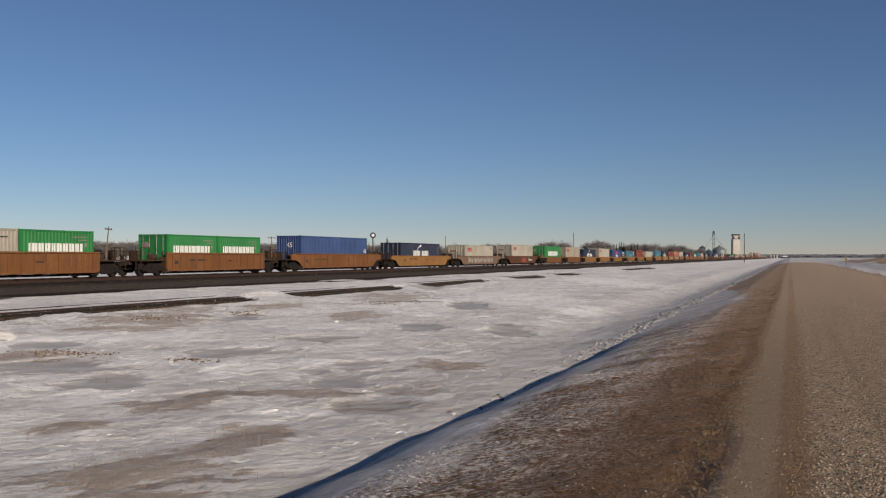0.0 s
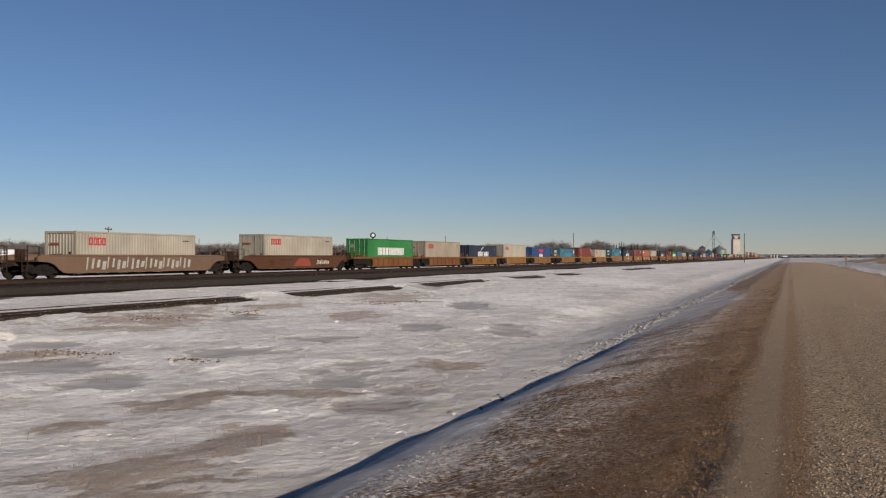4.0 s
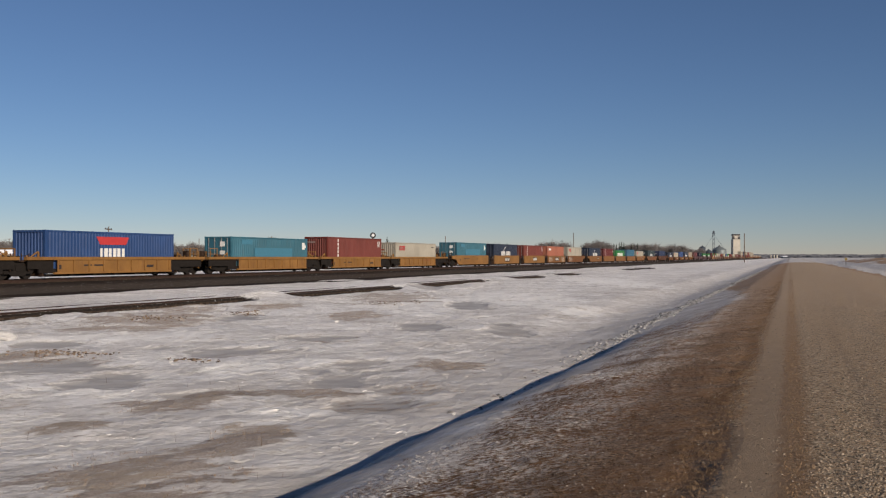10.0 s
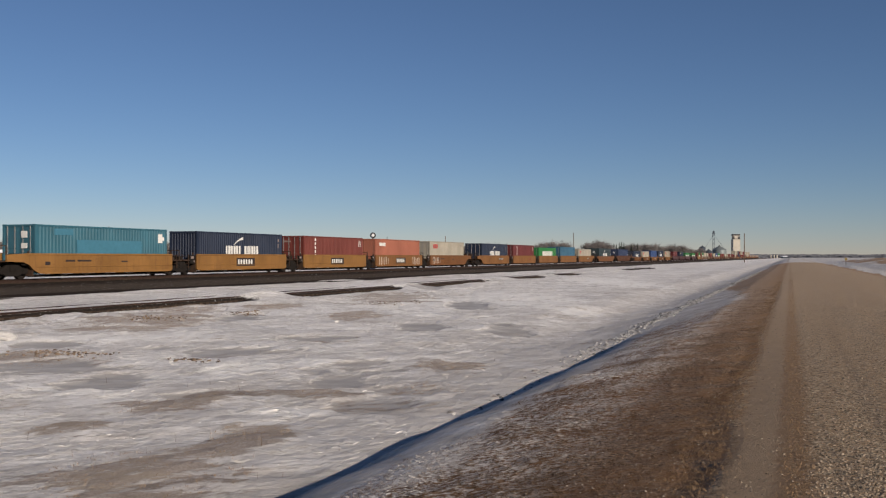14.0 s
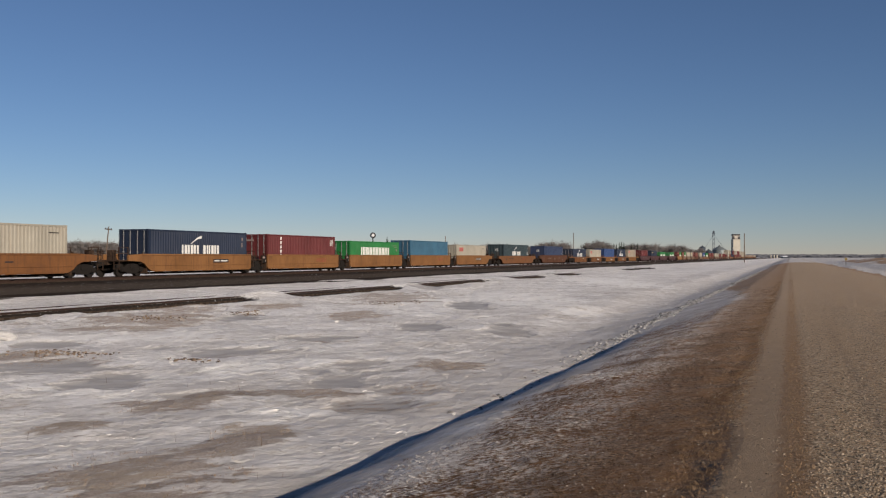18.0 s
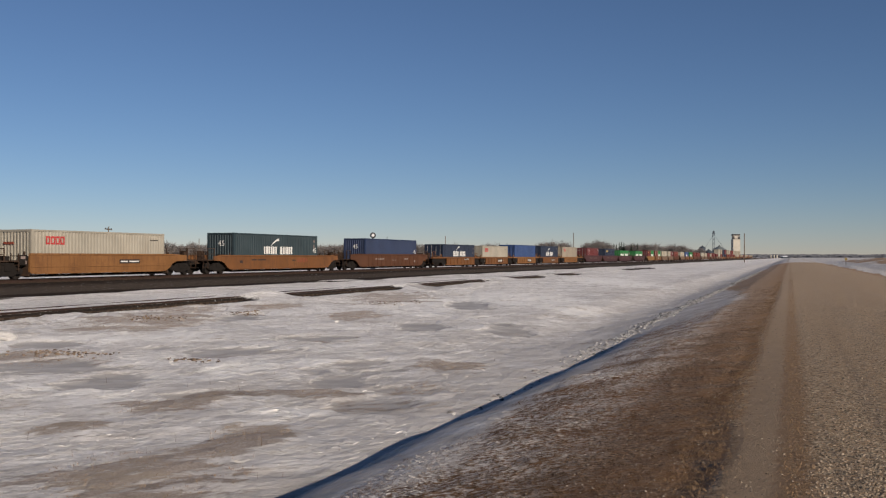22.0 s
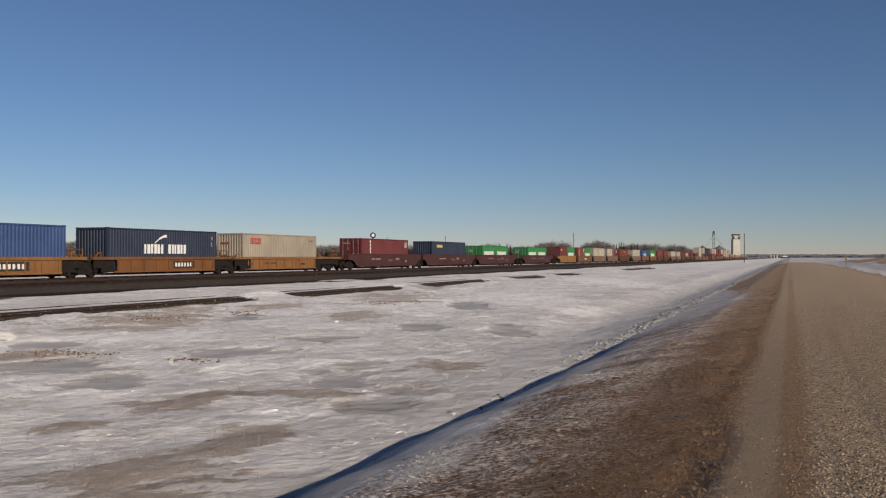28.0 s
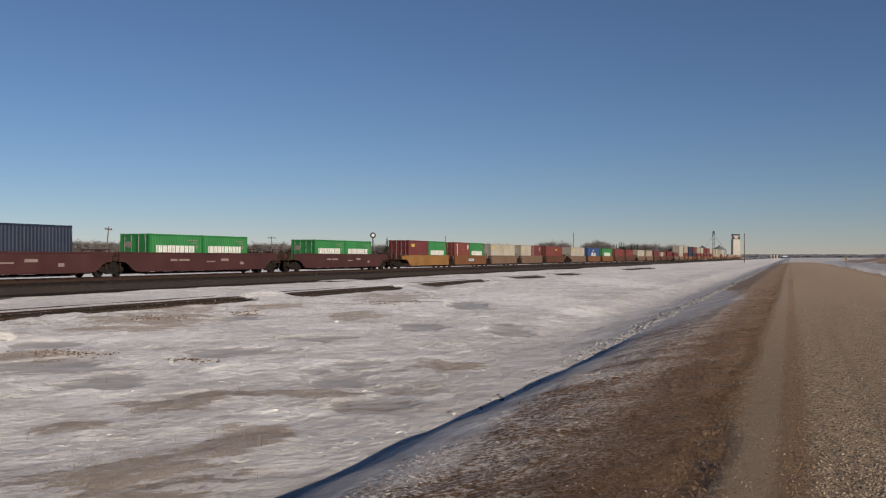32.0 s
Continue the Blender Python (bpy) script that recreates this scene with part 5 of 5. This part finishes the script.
def block_signal():
    e = tagged(new("railway_signal"), "railway signal with round dark target on a slim mast", "signal")
    x, y = at_view(660, 112)
    part("mast", Form().tube((0, 0, -0.4), (0, 0, 4.3), 0.075, 0.06, 8), STEEL_DARK, e)
    part("target", Form().tube((0, -0.14, 4.15), (0, -0.17, 4.15), 0.34, n=24), SIGNAL_BLACK, e, "round black target")
    part("lamp_housing", Form().tube((0, -0.17, 4.15), (0, -0.3, 4.15), 0.2, 0.17, 16), SIGNAL_FACE, e, "pale lamp housing")
    part("base_case", Form().box(-0.3, 0.3, -0.25, 0.25, -0.4, 0.9), SIGNAL_FACE, e, "grey relay case")
    e.matrix_basis = pose(x, y, 0, 0, 0, 24.7)


block_signal()

# ---------------------------------------------------------------- grain elevator and bins
ELEVATOR_WHITE = plain("white_elevator_cladding", (0.40, 0.365, 0.31), 0.7, 0.18, 0.3)
BIN_STEEL = plain("grey_galvanised_bin", (0.17, 0.19, 0.19), 0.5, 0.2, 0.4, metal=0.3)
DARK_BIN = plain("dark_grey_bin", (0.05, 0.06, 0.075), 0.7, 0.25, 0.4)
ROOF_DARK = plain("dark_roofing", (0.06, 0.055, 0.055), 0.8, 0.2, 0.5)


def grain_elevator():
    e = tagged(new("grain_elevator"), "tall white grain elevator with a dark headhouse roof", "grain elevator")
    w = 3.35
    part("tower", Form().box(-w, w, -w, w, -0.5, 18.4), ELEVATOR_WHITE, e)
    part("headhouse", Form().box(-w * 0.86, w * 0.86, -w * 0.8, w * 0.8, 18.4, 22.0), ELEVATOR_WHITE, e)
    part("roof", Form().slab([(-w * 0.95, 22.0), (w * 0.95, 22.0), (w * 0.95, 23.0), (-w * 0.95, 23.2)], -w * 1.0, w * 1.0), ROOF_DARK, e, "dark flat roof")
    for x in (-2.9, 2.3):
        part("window", Form().box(x - 1.0, x + 1.0, -w * 0.8 - 0.06, -w * 0.8 + 0.06, 18.8, 21.0), ROOF_DARK, e, "dark opening")
    part("annex_roof", Form().box(-w - 0.1, w + 0.1, -w - 0.15, -w * 0.8, 18.35, 18.9), ROOF_DARK, e)
    x, y = at_view(1302, 900)
    e.matrix_basis = pose(x, y, 0, 0, 0, YAW)


def grain_bin(px, depth, r, h, mat, label):
    e = tagged(new("grain_bin"), label, "grain bin", "bins by the elevator")
    f = Form()
    for k in range(8):
        z0, z1 = -0.4 + (h + 0.4) * k / 8, -0.4 + (h + 0.4) * (k + 0.93) / 8
        f.tube((0, 0, z0), (0, 0, z1), r, n=24, caps=False)
    f.tube((0, 0, -0.4), (0, 0, h), r * 0.985, n=24)
    part("shell", f, mat, e)
    part("roof", Form().tube((0, 0, h), (0, 0, h + r * 0.55), r * 1.04, r * 0.1, 24), mat, e)
    part("cap", Form().tube((0, 0, h + r * 0.5), (0, 0, h + r * 0.55 + 0.5), r * 0.12, n=10), ROOF_DARK, e)
    x, y = at_view(px, depth)
    e.matrix_basis = pose(x, y, 0)


def leg_tower():
    e = tagged(new("elevator_leg"), "thin dark lattice grain leg with sloping spouts", "grain leg")
    H = 26.0
    for sx in (-0.8, 0.8):
        for sy in (-0.8, 0.8):
            part("post", Form().box(sx - 0.08, sx + 0.08, sy - 0.08, sy + 0.08, -0.4, H), DARK_BIN, e)
    br = Form()
    for k in range(12):
        z = k * H / 12
        br.tube((-0.8, -0.8, z), (0.8, -0.8, z + H / 12), 0.09, n=4, caps=False)
        br.tube((0.8, 0.8, z), (-0.8, 0.8, z + H / 12), 0.09, n=4, caps=False)
    part("bracing", br, DARK_BIN, e)
    part("leg_head", Form().box(-0.9, 0.9, -0.9, 0.9, H - 2.4, H - 1.2).box(-0.45, 0.45, -0.45, 0.45, H - 1.2, H + 0.6), DARK_BIN, e)
    for dx, z in ((-8.5, 10.0), (9.0, 11.0)):
        part("spout", Form().tube((0, 0, H - 3), (dx, 0, z), 0.11, n=6), DARK_BIN, e)
    x, y = at_view(1263, 900)
    e.matrix_basis = pose(x, y, 0, 0, 0, YAW)


grain_elevator()
grain_bin(1243, 880, 2.9, 10.2, DARK_BIN, "dark grey cylindrical grain bin by the track")
grain_bin(1254, 885, 3.8, 6.5, DARK_BIN, "dark low grain bin with a cone roof")
grain_bin(1273, 890, 6.5, 8.4, BIN_STEEL, "large grey corrugated grain bin with a cone roof")
leg_tower()

# ---------------------------------------------------------------- distant farm, lorry, woods
def distant_house(px, depth, w, h, label, mat, roof, pitch=2.2):
    e = tagged(new("house"), label, "house", "distant houses")
    part("wall", Form().box(-w, w, -3.5, 3.5, -0.5, h), mat, e)
    part("roof", Form().add([(-w - 0.3, -4, h), (w + 0.3, -4, h), (w + 0.3, 4, h), (-w - 0.3, 4, h), (-w - 0.3, 0, h + pitch), (w + 0.3, 0, h + pitch)],
                            [(0, 1, 5, 4), (2, 3, 4, 5), (0, 4, 3), (1, 2, 5), (0, 3, 2, 1)]), roof, e)
    for k in (-0.55, 0.1, 0.6):
        part("window", Form().box(w * k - 0.6, w * k + 0.6, -3.56, -3.4, 0.9, 2.1), ROOF_DARK, e)
    part("door", Form().box(-w * 0.25 - 0.45, -w * 0.25 + 0.45, -3.56, -3.4, -0.3, 2.0), ROOF_DARK, e)
    x, y = at_view(px, depth)
    e.matrix_basis = pose(x, y, 0, 0, 0, YAW + 10)


SNOW_ROOF = plain("snowy_roof", (0.75, 0.76, 0.78), 0.7, 0.08, 0.5)
WALL_TAN = plain("pale_house_siding", (0.30, 0.27, 0.23), 0.8, 0.12, 0.6)
distant_house(12, 360, 3.6, 2.2, "pale bungalow with a snow-covered roof beyond the railway", WALL_TAN, SNOW_ROOF)
distant_house(452, 470, 2.4, 1.7, "small pale house with a snowy roof beyond the railway", WALL_TAN, SNOW_ROOF, 1.3)
distant_house(548, 450, 2.0, 1.6, "small tan shed with a snowy roof", WALL_TAN, SNOW_ROOF, 1.2)
distant_house(1388, 1500, 4.0, 2.0, "dark farm shed with a snowy roof near the horizon", DARK_BIN, SNOW_ROOF, 1.2)
for px in (1364, 1370, 1375):
    grain_bin(px, 1450, 1.2, 4.2, ELEVATOR_WHITE, "small white farm tank near the horizon")


def far_woods():
    """The woods along the horizon: one belt of many small clumps."""
    rng = random.Random(3)
    f = Form()
    k, top = 0, []
    for px in range(1240, 1660, 3):      # the closed mass of the wood, with an uneven top
        h = 5.2 + 1.6 * noise.noise(Vector((px * 0.013, 3, 0))) + 0.8 * noise.noise(Vector((px * 0.11, 5, 0)))
        for depth in (2480, 2560):
            x, y = at_view(px, depth)
            top += [(x, y, -2.0), (x, y, h)]
        k += 1
    f.add(top, [q for i in range(k - 1) for q in ((4 * i, 4 * i + 4, 4 * i + 5, 4 * i + 1), (4 * i + 1, 4 * i + 5, 4 * i + 7, 4 * i + 3), (4 * i + 3, 4 * i + 7, 4 * i + 6, 4 * i + 2))])
    for i in range(20000):
        px = rng.uniform(1250, 1640)
        depth = rng.uniform(2300, 2700)
        x, y = at_view(px, depth)
        hump = 0.8 + 0.2 * noise.noise(Vector((px * 0.02, 0, 0)))
        r = rng.uniform(2.5, 6.0)
        z = (rng.uniform(-1.0, 8.5) if i % 3 == 0 else rng.uniform(-1.0, 6.5)) * hump
        a = radians(YAW) + rng.uniform(-0.5, 0.5)
        d = Vector((math.cos(a), math.sin(a), 0)) * r
        up = Vector((0, 0, rng.uniform(1.0, 2.6)))
        c = Vector((x, y, z))
        f.add([c - d - up * 0.4, c + d - up * 0.4, c + d * 0.3 + up, c - d * 0.6 + up * 0.7], [(0, 1, 2, 3)])
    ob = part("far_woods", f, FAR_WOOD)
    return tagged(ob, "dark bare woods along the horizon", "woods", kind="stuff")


# the blue-grey base colour carries the haze of distance
FAR_WOOD = plain("haze_tinted_woods", (0.10, 0.104, 0.12), 0.95, 0.1, 0.05)
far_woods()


SIGN_YELLOW = plain("faded_yellow_sign_sheet", (0.26, 0.19, 0.07), 0.6, 0.15, 3)


def road_sign():
    e = tagged(new("road_sign"), "yellow diamond warning sign on a wooden post beside the road", "road sign")
    x, y = at_view(1497, 230)
    part("post", Form().box(-0.06, 0.06, -0.05, 0.05, -1.2, 1.3), POLE_WOOD, e)
    s = 0.44
    part("panel", Form().add([(0, -0.07, 1.1 - s), (s, -0.07, 1.1), (0, -0.07, 1.1 + s), (-s, -0.07, 1.1), (0, -0.05, 1.1 - s), (s, -0.05, 1.1), (0, -0.05, 1.1 + s), (-s, -0.05, 1.1)],
                             [(0, 1, 2, 3), (7, 6, 5, 4), (0, 4, 5, 1), (1, 5, 6, 2), (2, 6, 7, 3), (3, 7, 4, 0)]), SIGN_YELLOW, e, "yellow diamond panel")
    e.matrix_basis = pose(x, y, 0)


road_sign()

# ---------------------------------------------------------------- loose small matter, joined by kind
def scatter(name, label, category, forms, material, xs, ys, sizes, tilt, sink=0.0, stretch=None, lie=None):
    """Many copies of a few small forms set on the ground as one object."""
    n = len(xs)
    zs = height(xs, ys)[0]
    verts, faces, count = [], [], 0
    rng = np.random.RandomState(17)
    pick = rng.randint(0, len(forms), n)
    for k, (fv, ff) in enumerate(forms):
        sel = np.nonzero(pick == k)[0]
        if not len(sel):
            continue
        m = len(sel)
        yaw = rng.uniform(0, 2 * np.pi, m) if lie is None else rng.normal(lie, 0.25, m)
        tx, ty = rng.normal(0, tilt, m), rng.normal(0, tilt, m)
        v = fv[None] * sizes[sel][:, None, None]
        if stretch is not None:
            v = v * stretch[sel][:, None, :]
        c, s = np.cos(yaw)[:, None], np.sin(yaw)[:, None]
        x, y, z = v[..., 0], v[..., 1], v[..., 2]
        z = z + tx[:, None] * x + ty[:, None] * y
        x, y = x * c - y * s, x * s + y * c
        out = np.stack([x + xs[sel][:, None], y + ys[sel][:, None], z + zs[sel][:, None] - sink * sizes[sel][:, None]], -1).reshape(-1, 3)
        fv_n = len(fv)
        f = (ff[None] + (np.arange(m) * fv_n)[:, None, None] + count).reshape(-1, ff.shape[1])
        verts.append(out)
        faces.append(f)
        count += m * fv_n
    co, tri = np.concatenate(verts), np.concatenate(faces)
    me = bpy.data.meshes.new(name)
    me.vertices.add(len(co))
    me.vertices.foreach_set("co", co.ravel())
    me.loops.add(tri.size)
    me.loops.foreach_set("vertex_index", tri.ravel().astype(np.int32))
    me.polygons.add(len(tri))
    me.polygons.foreach_set("loop_start", np.arange(0, tri.size, tri.shape[1]))
    me.update(calc_edges=True)
    me.materials.append(material)
    return tagged(new(name, me), label, category, kind="stuff")


def lump_form(seed, flat=0.7, rough=0.25):
    bm = bmesh.new()
    bmesh.ops.create_icosphere(bm, subdivisions=1, radius=0.5)
    rng = np.random.RandomState(seed)
    for v in bm.verts:
        v.co *= 1 + rng.uniform(-rough, rough)
        v.co.z *= flat
    bm.verts.index_update()
    fv = np.array([v.co[:] for v in bm.verts])
    ff = np.array([[v.index for v in f.verts] for f in bm.faces])
    bm.free()
    return fv, ff


def blade_form(seed, n=4, spread=0.35):
    """A small tuft of upright blades."""
    rng = np.random.RandomState(seed)
    fv, ff = [], []
    for i in range(n):
        a, w = rng.uniform(0, 6.28), 0.055
        bx, by = rng.uniform(-spread, spread, 2)
        lx, ly = rng.uniform(-0.6, 0.6, 2)
        h = rng.uniform(0.5, 1.0)
        k = len(fv)
        fv += [(bx - w * math.cos(a), by - w * math.sin(a), -0.05), (bx + w * math.cos(a), by + w * math.sin(a), -0.05), (bx + lx, by + ly, h)]
        ff.append((k, k + 1, k + 2))
    return np.array(fv), np.array(ff)


def island_material(name, dark, light, rough=0.9, white=0.0):
    """Colour that varies from piece to piece."""
    m, nt, p = shader(name, rough)
    g = nt.nodes.new("ShaderNodeNewGeometry")
    r = g.outputs["Random Per Island"]
    col = mix(nt, r, dark, light)
    if white:
        col = mix(nt, ramp(nt, r, 1 - white, 1 - white + 0.01), col, (0.6, 0.57, 0.52))
    col = mix(nt, part_noise(nt, g.outputs["Position"]), col, dark)
    nt.links.new(col, p.inputs["Base Color"])
    return m


def part_noise(nt, pos):
    return calc(nt, "MULTIPLY", ramp(nt, noise_node(nt, pos, 25, 4, 0.7), 0.45, 0.7), 0.45)


rs = np.random.RandomState(29)
LUMPS = [lump_form(k) for k in range(5)]
FLAKES = [lump_form(k + 20, 0.35, 0.35) for k in range(5)]
TUFTS = [blade_form(k) for k in range(8)]


def near_heavy(n, y0, y1):
    """Distances along the road, thicker close by."""
    return y0 * (y1 / y0) ** rs.rand(n)


# gravel on the road
n = 34000
ys = near_heavy(n, 4.5, 32)
xs = np.where(rs.rand(n) < 0.02, -0.45 + 0.5 * rs.rand(n), 0.1 + rs.rand(n) * (0.1 * ys + 1.1)) - ROAD_SKEW * ys
lanes = fbm(xs * 1.5, ys * 0.06, 140, 3)
keep = rs.rand(n) < 0.35 + 1.3 * lanes
keep |= rs.rand(n) < 0.12
xs, ys = xs[keep], ys[keep]
scatter("gravel", "loose tan and grey gravel scattered on the road", "gravel", LUMPS, island_material("loose_gravel", (0.055, 0.042, 0.032), (0.42, 0.335, 0.245)), xs, ys,
        rs.uniform(0.009, 0.028, len(xs)) * (1 + 0.015 * ys), 0.2, 0.05)
n = 1400
ys = near_heavy(n, 4.5, 30)
xs = -0.56 - np.abs(rs.normal(0.6, 0.9, n)) - ROAD_SKEW * ys
scatter("verge_stones", "small pale stones lying in the verge grass", "stones", LUMPS, island_material("verge_stone", (0.12, 0.09, 0.07), (0.4, 0.34, 0.27)), xs, ys, rs.uniform(0.008, 0.026, n) * (1 + 0.01 * ys), 0.2, 0.05)

# short dry grass of the verge
n = 84000
ys = near_heavy(n, 4.2, 55)
q = rs.uniform(-3.6, -0.56, n)
xs = q - ROAD_SKEW * ys
dens = 0.40 + 1.5 * fbm(xs * 1.1, ys * 0.7, 150, 4) + 0.35 * smooth(-2.8, -1.3, q) - 0.3 * smooth(-1.8, -3.0, q)
keep = rs.rand(n) < dens
xs, ys = xs[keep], ys[keep]
scatter("verge_grass", "short dry brown grass on the road verge", "grass", TUFTS, island_material("dry_grass", (0.028, 0.018, 0.012), (0.215, 0.142, 0.092)), xs, ys,
        rs.uniform(0.010, 0.032, len(xs)) * (1 + 0.008 * ys), 0.1, stretch=np.stack([rs.uniform(1.0, 1.8, len(xs)), rs.uniform(1.0, 1.8, len(xs)), rs.uniform(0.35, 0.75, len(xs))], -1))
n = 8200
ys = near_heavy(n, 4.5, 70)
xs = np.where(rs.rand(n) < 0.65, rs.normal(-0.66, 0.12, n), rs.normal(0.04, 0.07, n)) - ROAD_SKEW * ys
scatter("edge_straw", "pale straw caught along the edge of the road", "grass", TUFTS, island_material("edge_straw", (0.12, 0.07, 0.04), (0.36, 0.24, 0.135)), xs, ys, rs.uniform(0.014, 0.034, n) * (1 + 0.006 * ys), 0.1)

# wisps of snow left lying in the verge grass
n = 22000
ys = near_heavy(n, 4.6, 24)
q = rs.uniform(-3.5, -1.1, n)
xs = q - ROAD_SKEW * ys
dens = 0.36 + 1.6 * fbm(xs * 0.9, ys * 0.6, 155, 4) - 0.55 * smooth(-2.6, -1.3, q)
keep = rs.rand(n) < dens
xs, ys = xs[keep], ys[keep]
n = len(xs)
scatter("snow_wisps", "thin wisps of snow caught in the dry verge grass", "snow", FLAKES, island_material("wispy_snow", (0.24, 0.225, 0.22), (0.60, 0.57, 0.55), 0.8), xs, ys,
        (0.006 + 0.016 * rs.rand(n) ** 2) * (1 + 0.02 * ys), 0.15, 0.0, np.stack([rs.uniform(2.0, 5.5, n), rs.uniform(0.35, 0.8, n), rs.uniform(0.35, 0.7, n)], -1), math.atan2(TV, TU) - 0.2)

# stubble standing out of the bare patches
px, py = [], []
for cx, cy, a, b in SOIL:
    k = int(300 * min(a * b, 6))
    r, t = np.sqrt(rs.rand(k)) * 1.15, rs.uniform(0, 6.283, k)
    uu, vv = r * a * np.cos(t), r * b * np.sin(t)
    px.append(cx + uu * WU - vv * WV)
    py.append(cy + uu * WV + vv * WU)
px, py = np.concatenate(px), np.concatenate(py)
scatter("stubble", "dry yellow stubble poking out of thin snow", "stubble", TUFTS, island_material("dry_stubble", (0.20, 0.14, 0.095), (0.52, 0.385, 0.255)), px, py, rs.uniform(0.014, 0.05, len(px)), 0.1)

# broken snow crust, drawn out by the wind
n = 46000
ys = near_heavy(n, 10, 110)
side = rs.rand(n)
xs = -5.2 - ROAD_SKEW * ys - side * np.minimum(ys * 1.05 - 3.0, 21.0)
clump = fbm(xs * 0.25, ys * 0.35, 160, 3)
_, _, _, _, wet_ice, soiled, crusted = height(xs, ys)
keep = (rs.rand(n) < 0.03 + 0.9 * np.clip(clump - 0.05, 0, 1) + 0.1 * crusted) & (xs > -26) & (wet_ice < 0.2) & (soiled < 0.3)
xs, ys = xs[keep], ys[keep]
n = len(xs)
stretch = np.stack([rs.uniform(1.5, 4.5, n), rs.uniform(0.4, 1.0, n), rs.uniform(0.3, 0.6, n)], -1)
CRUST = island_material("snow_crust", (0.60, 0.57, 0.54), (0.93, 0.90, 0.87), 0.55)
scatter("snow_crust", "broken slabs of hard windblown snow crust", "snow", FLAKES, CRUST, xs, ys, (0.006 + 0.042 * rs.rand(n) ** 2.5) * (1 + 0.026 * ys), 0.2, 0.1, stretch, math.atan2(TV, TU))

# clods thrown up along the snow's edge
n = 12000
ys = near_heavy(n, 13, 160)
xs = rs.normal(-4.98, 0.2, n) - ROAD_SKEW * ys - 0.22 * fbm((-5.05) * 0.2 + 5 + 0 * ys, ys * 0.35, 11, 3) + 0.42 * smooth(22, 52, ys)
keep = rs.rand(n) < 0.02 + 0.8 * smooth(17, 44, ys)
xs, ys = xs[keep], ys[keep]
scatter("snow_clods", "lumps of ploughed snow along the ditch edge", "snow", LUMPS, island_material("dirty_snow_clods", (0.07, 0.066, 0.064), (0.54, 0.52, 0.50), 0.85), xs, ys, 0.022 + 0.095 * rs.rand(len(xs)) ** 2.2 * (1 + 0.01 * ys), 0.2, 0.1)

# frozen clods of earth where the plough has turned the soil up
cx = np.concatenate([rs.normal(x, a * 0.5, k) for x, a, k in ((-22.1, 0.9, 150), (-22.1, 0.7, 110), (-20.1, 1.4, 120), (-17.3, 1.3, 120), (-13.8, 0.8, 50))])
cy = np.concatenate([rs.normal(y, b * 0.5, k) for y, b, k in ((28.9, 1.2, 150), (34.8, 0.8, 110), (45.7, 2.4, 120), (19.1, 0.7, 120), (19.3, 0.4, 50))])
scatter("earth_clods", "frozen brown earth clods showing through the snow", "soil", LUMPS, island_material("frozen_earth", (0.07, 0.05, 0.038), (0.27, 0.2, 0.14)), cx, cy, rs.uniform(0.03, 0.14, len(cx)), 0.2, 0.1)

# thin dead stalks standing in the field
n = 90
ys = near_heavy(n, 8.5, 40)
xs = -5.6 - rs.rand(n) * np.minimum(ys * 0.9 - 3.0, 16.0)
STALKS = [blade_form(k + 60, 2, 0.08) for k in range(5)]
scatter("dead_stalks", "thin dead weed stalks standing in the snow", "weeds", STALKS, island_material("dead_stalk", (0.09, 0.06, 0.04), (0.26, 0.18, 0.11)), xs, ys, rs.uniform(0.1, 0.26, n), 0.1,
        stretch=np.tile(np.array([0.22, 0.22, 1.0]), (n, 1)))


def snow_block():
    """A rounded block of old snow lying in the field."""
    bm = bmesh.new()
    bmesh.ops.create_icosphere(bm, subdivisions=4, radius=0.5)
    for v in bm.verts:
        k = 1 + 0.22 * noise.noise(v.co * 3.1) + 0.07 * noise.noise(v.co * 9)
        v.co = Vector((v.co.x * 1.2 * k, v.co.y * 0.8 * k, max(v.co.z, -0.2) * 0.36 * k - 0.12 * v.co.x))
        for f in v.link_faces:
            f.smooth = True
    me = bpy.data.meshes.new("snow_block")
    bm.to_mesh(me)
    bm.free()
    me.materials.append(plain("packed_old_snow", (0.46, 0.445, 0.43), 0.7, 0.3, 4.0, 0.5, 0.05))
    ob = tagged(new("snow_block", me), "rounded block of old snow thrown up beside the siding", "snow")
    x, y = -21.45, 20.95
    ob.matrix_basis = pose(x, y, float(height(np.array([x]), np.array([y]))[0][0]) + 0.06, 0, 0, 20)


snow_block()

# ---------------------------------------------------------------- the train's run
def travelled(t):
    """Metres run by the train after t seconds."""
    return 18.027 * t + 0.0019 * t * (t - 16)


def motions():
    for thing, y, z in moving:
        walk(thing, [(t, pose(TRACK_X, y - travelled(t), z)) for t in (0, 8, 16, 24, 32)])
    # wheels roll: one run of rows for each axle place, taken over by all alike wheels
    for dy, wheels in rolling.items():
        first = wheels[0]
        n = int(travelled(32) / AXLE_Z / radians(80)) + 1
        walk(first, [(32 * k / n, pose(0, dy, AXLE_Z, math.degrees(travelled(32 * k / n) / AXLE_Z))) for k in range(n + 1)])
        for o in wheels[1:]:
            o.rotation_mode = "QUATERNION"
            o.animation_data_create()
            o.animation_data.action = first.animation_data.action
            o.animation_data.action_slot = first.animation_data.action_slot


motions()
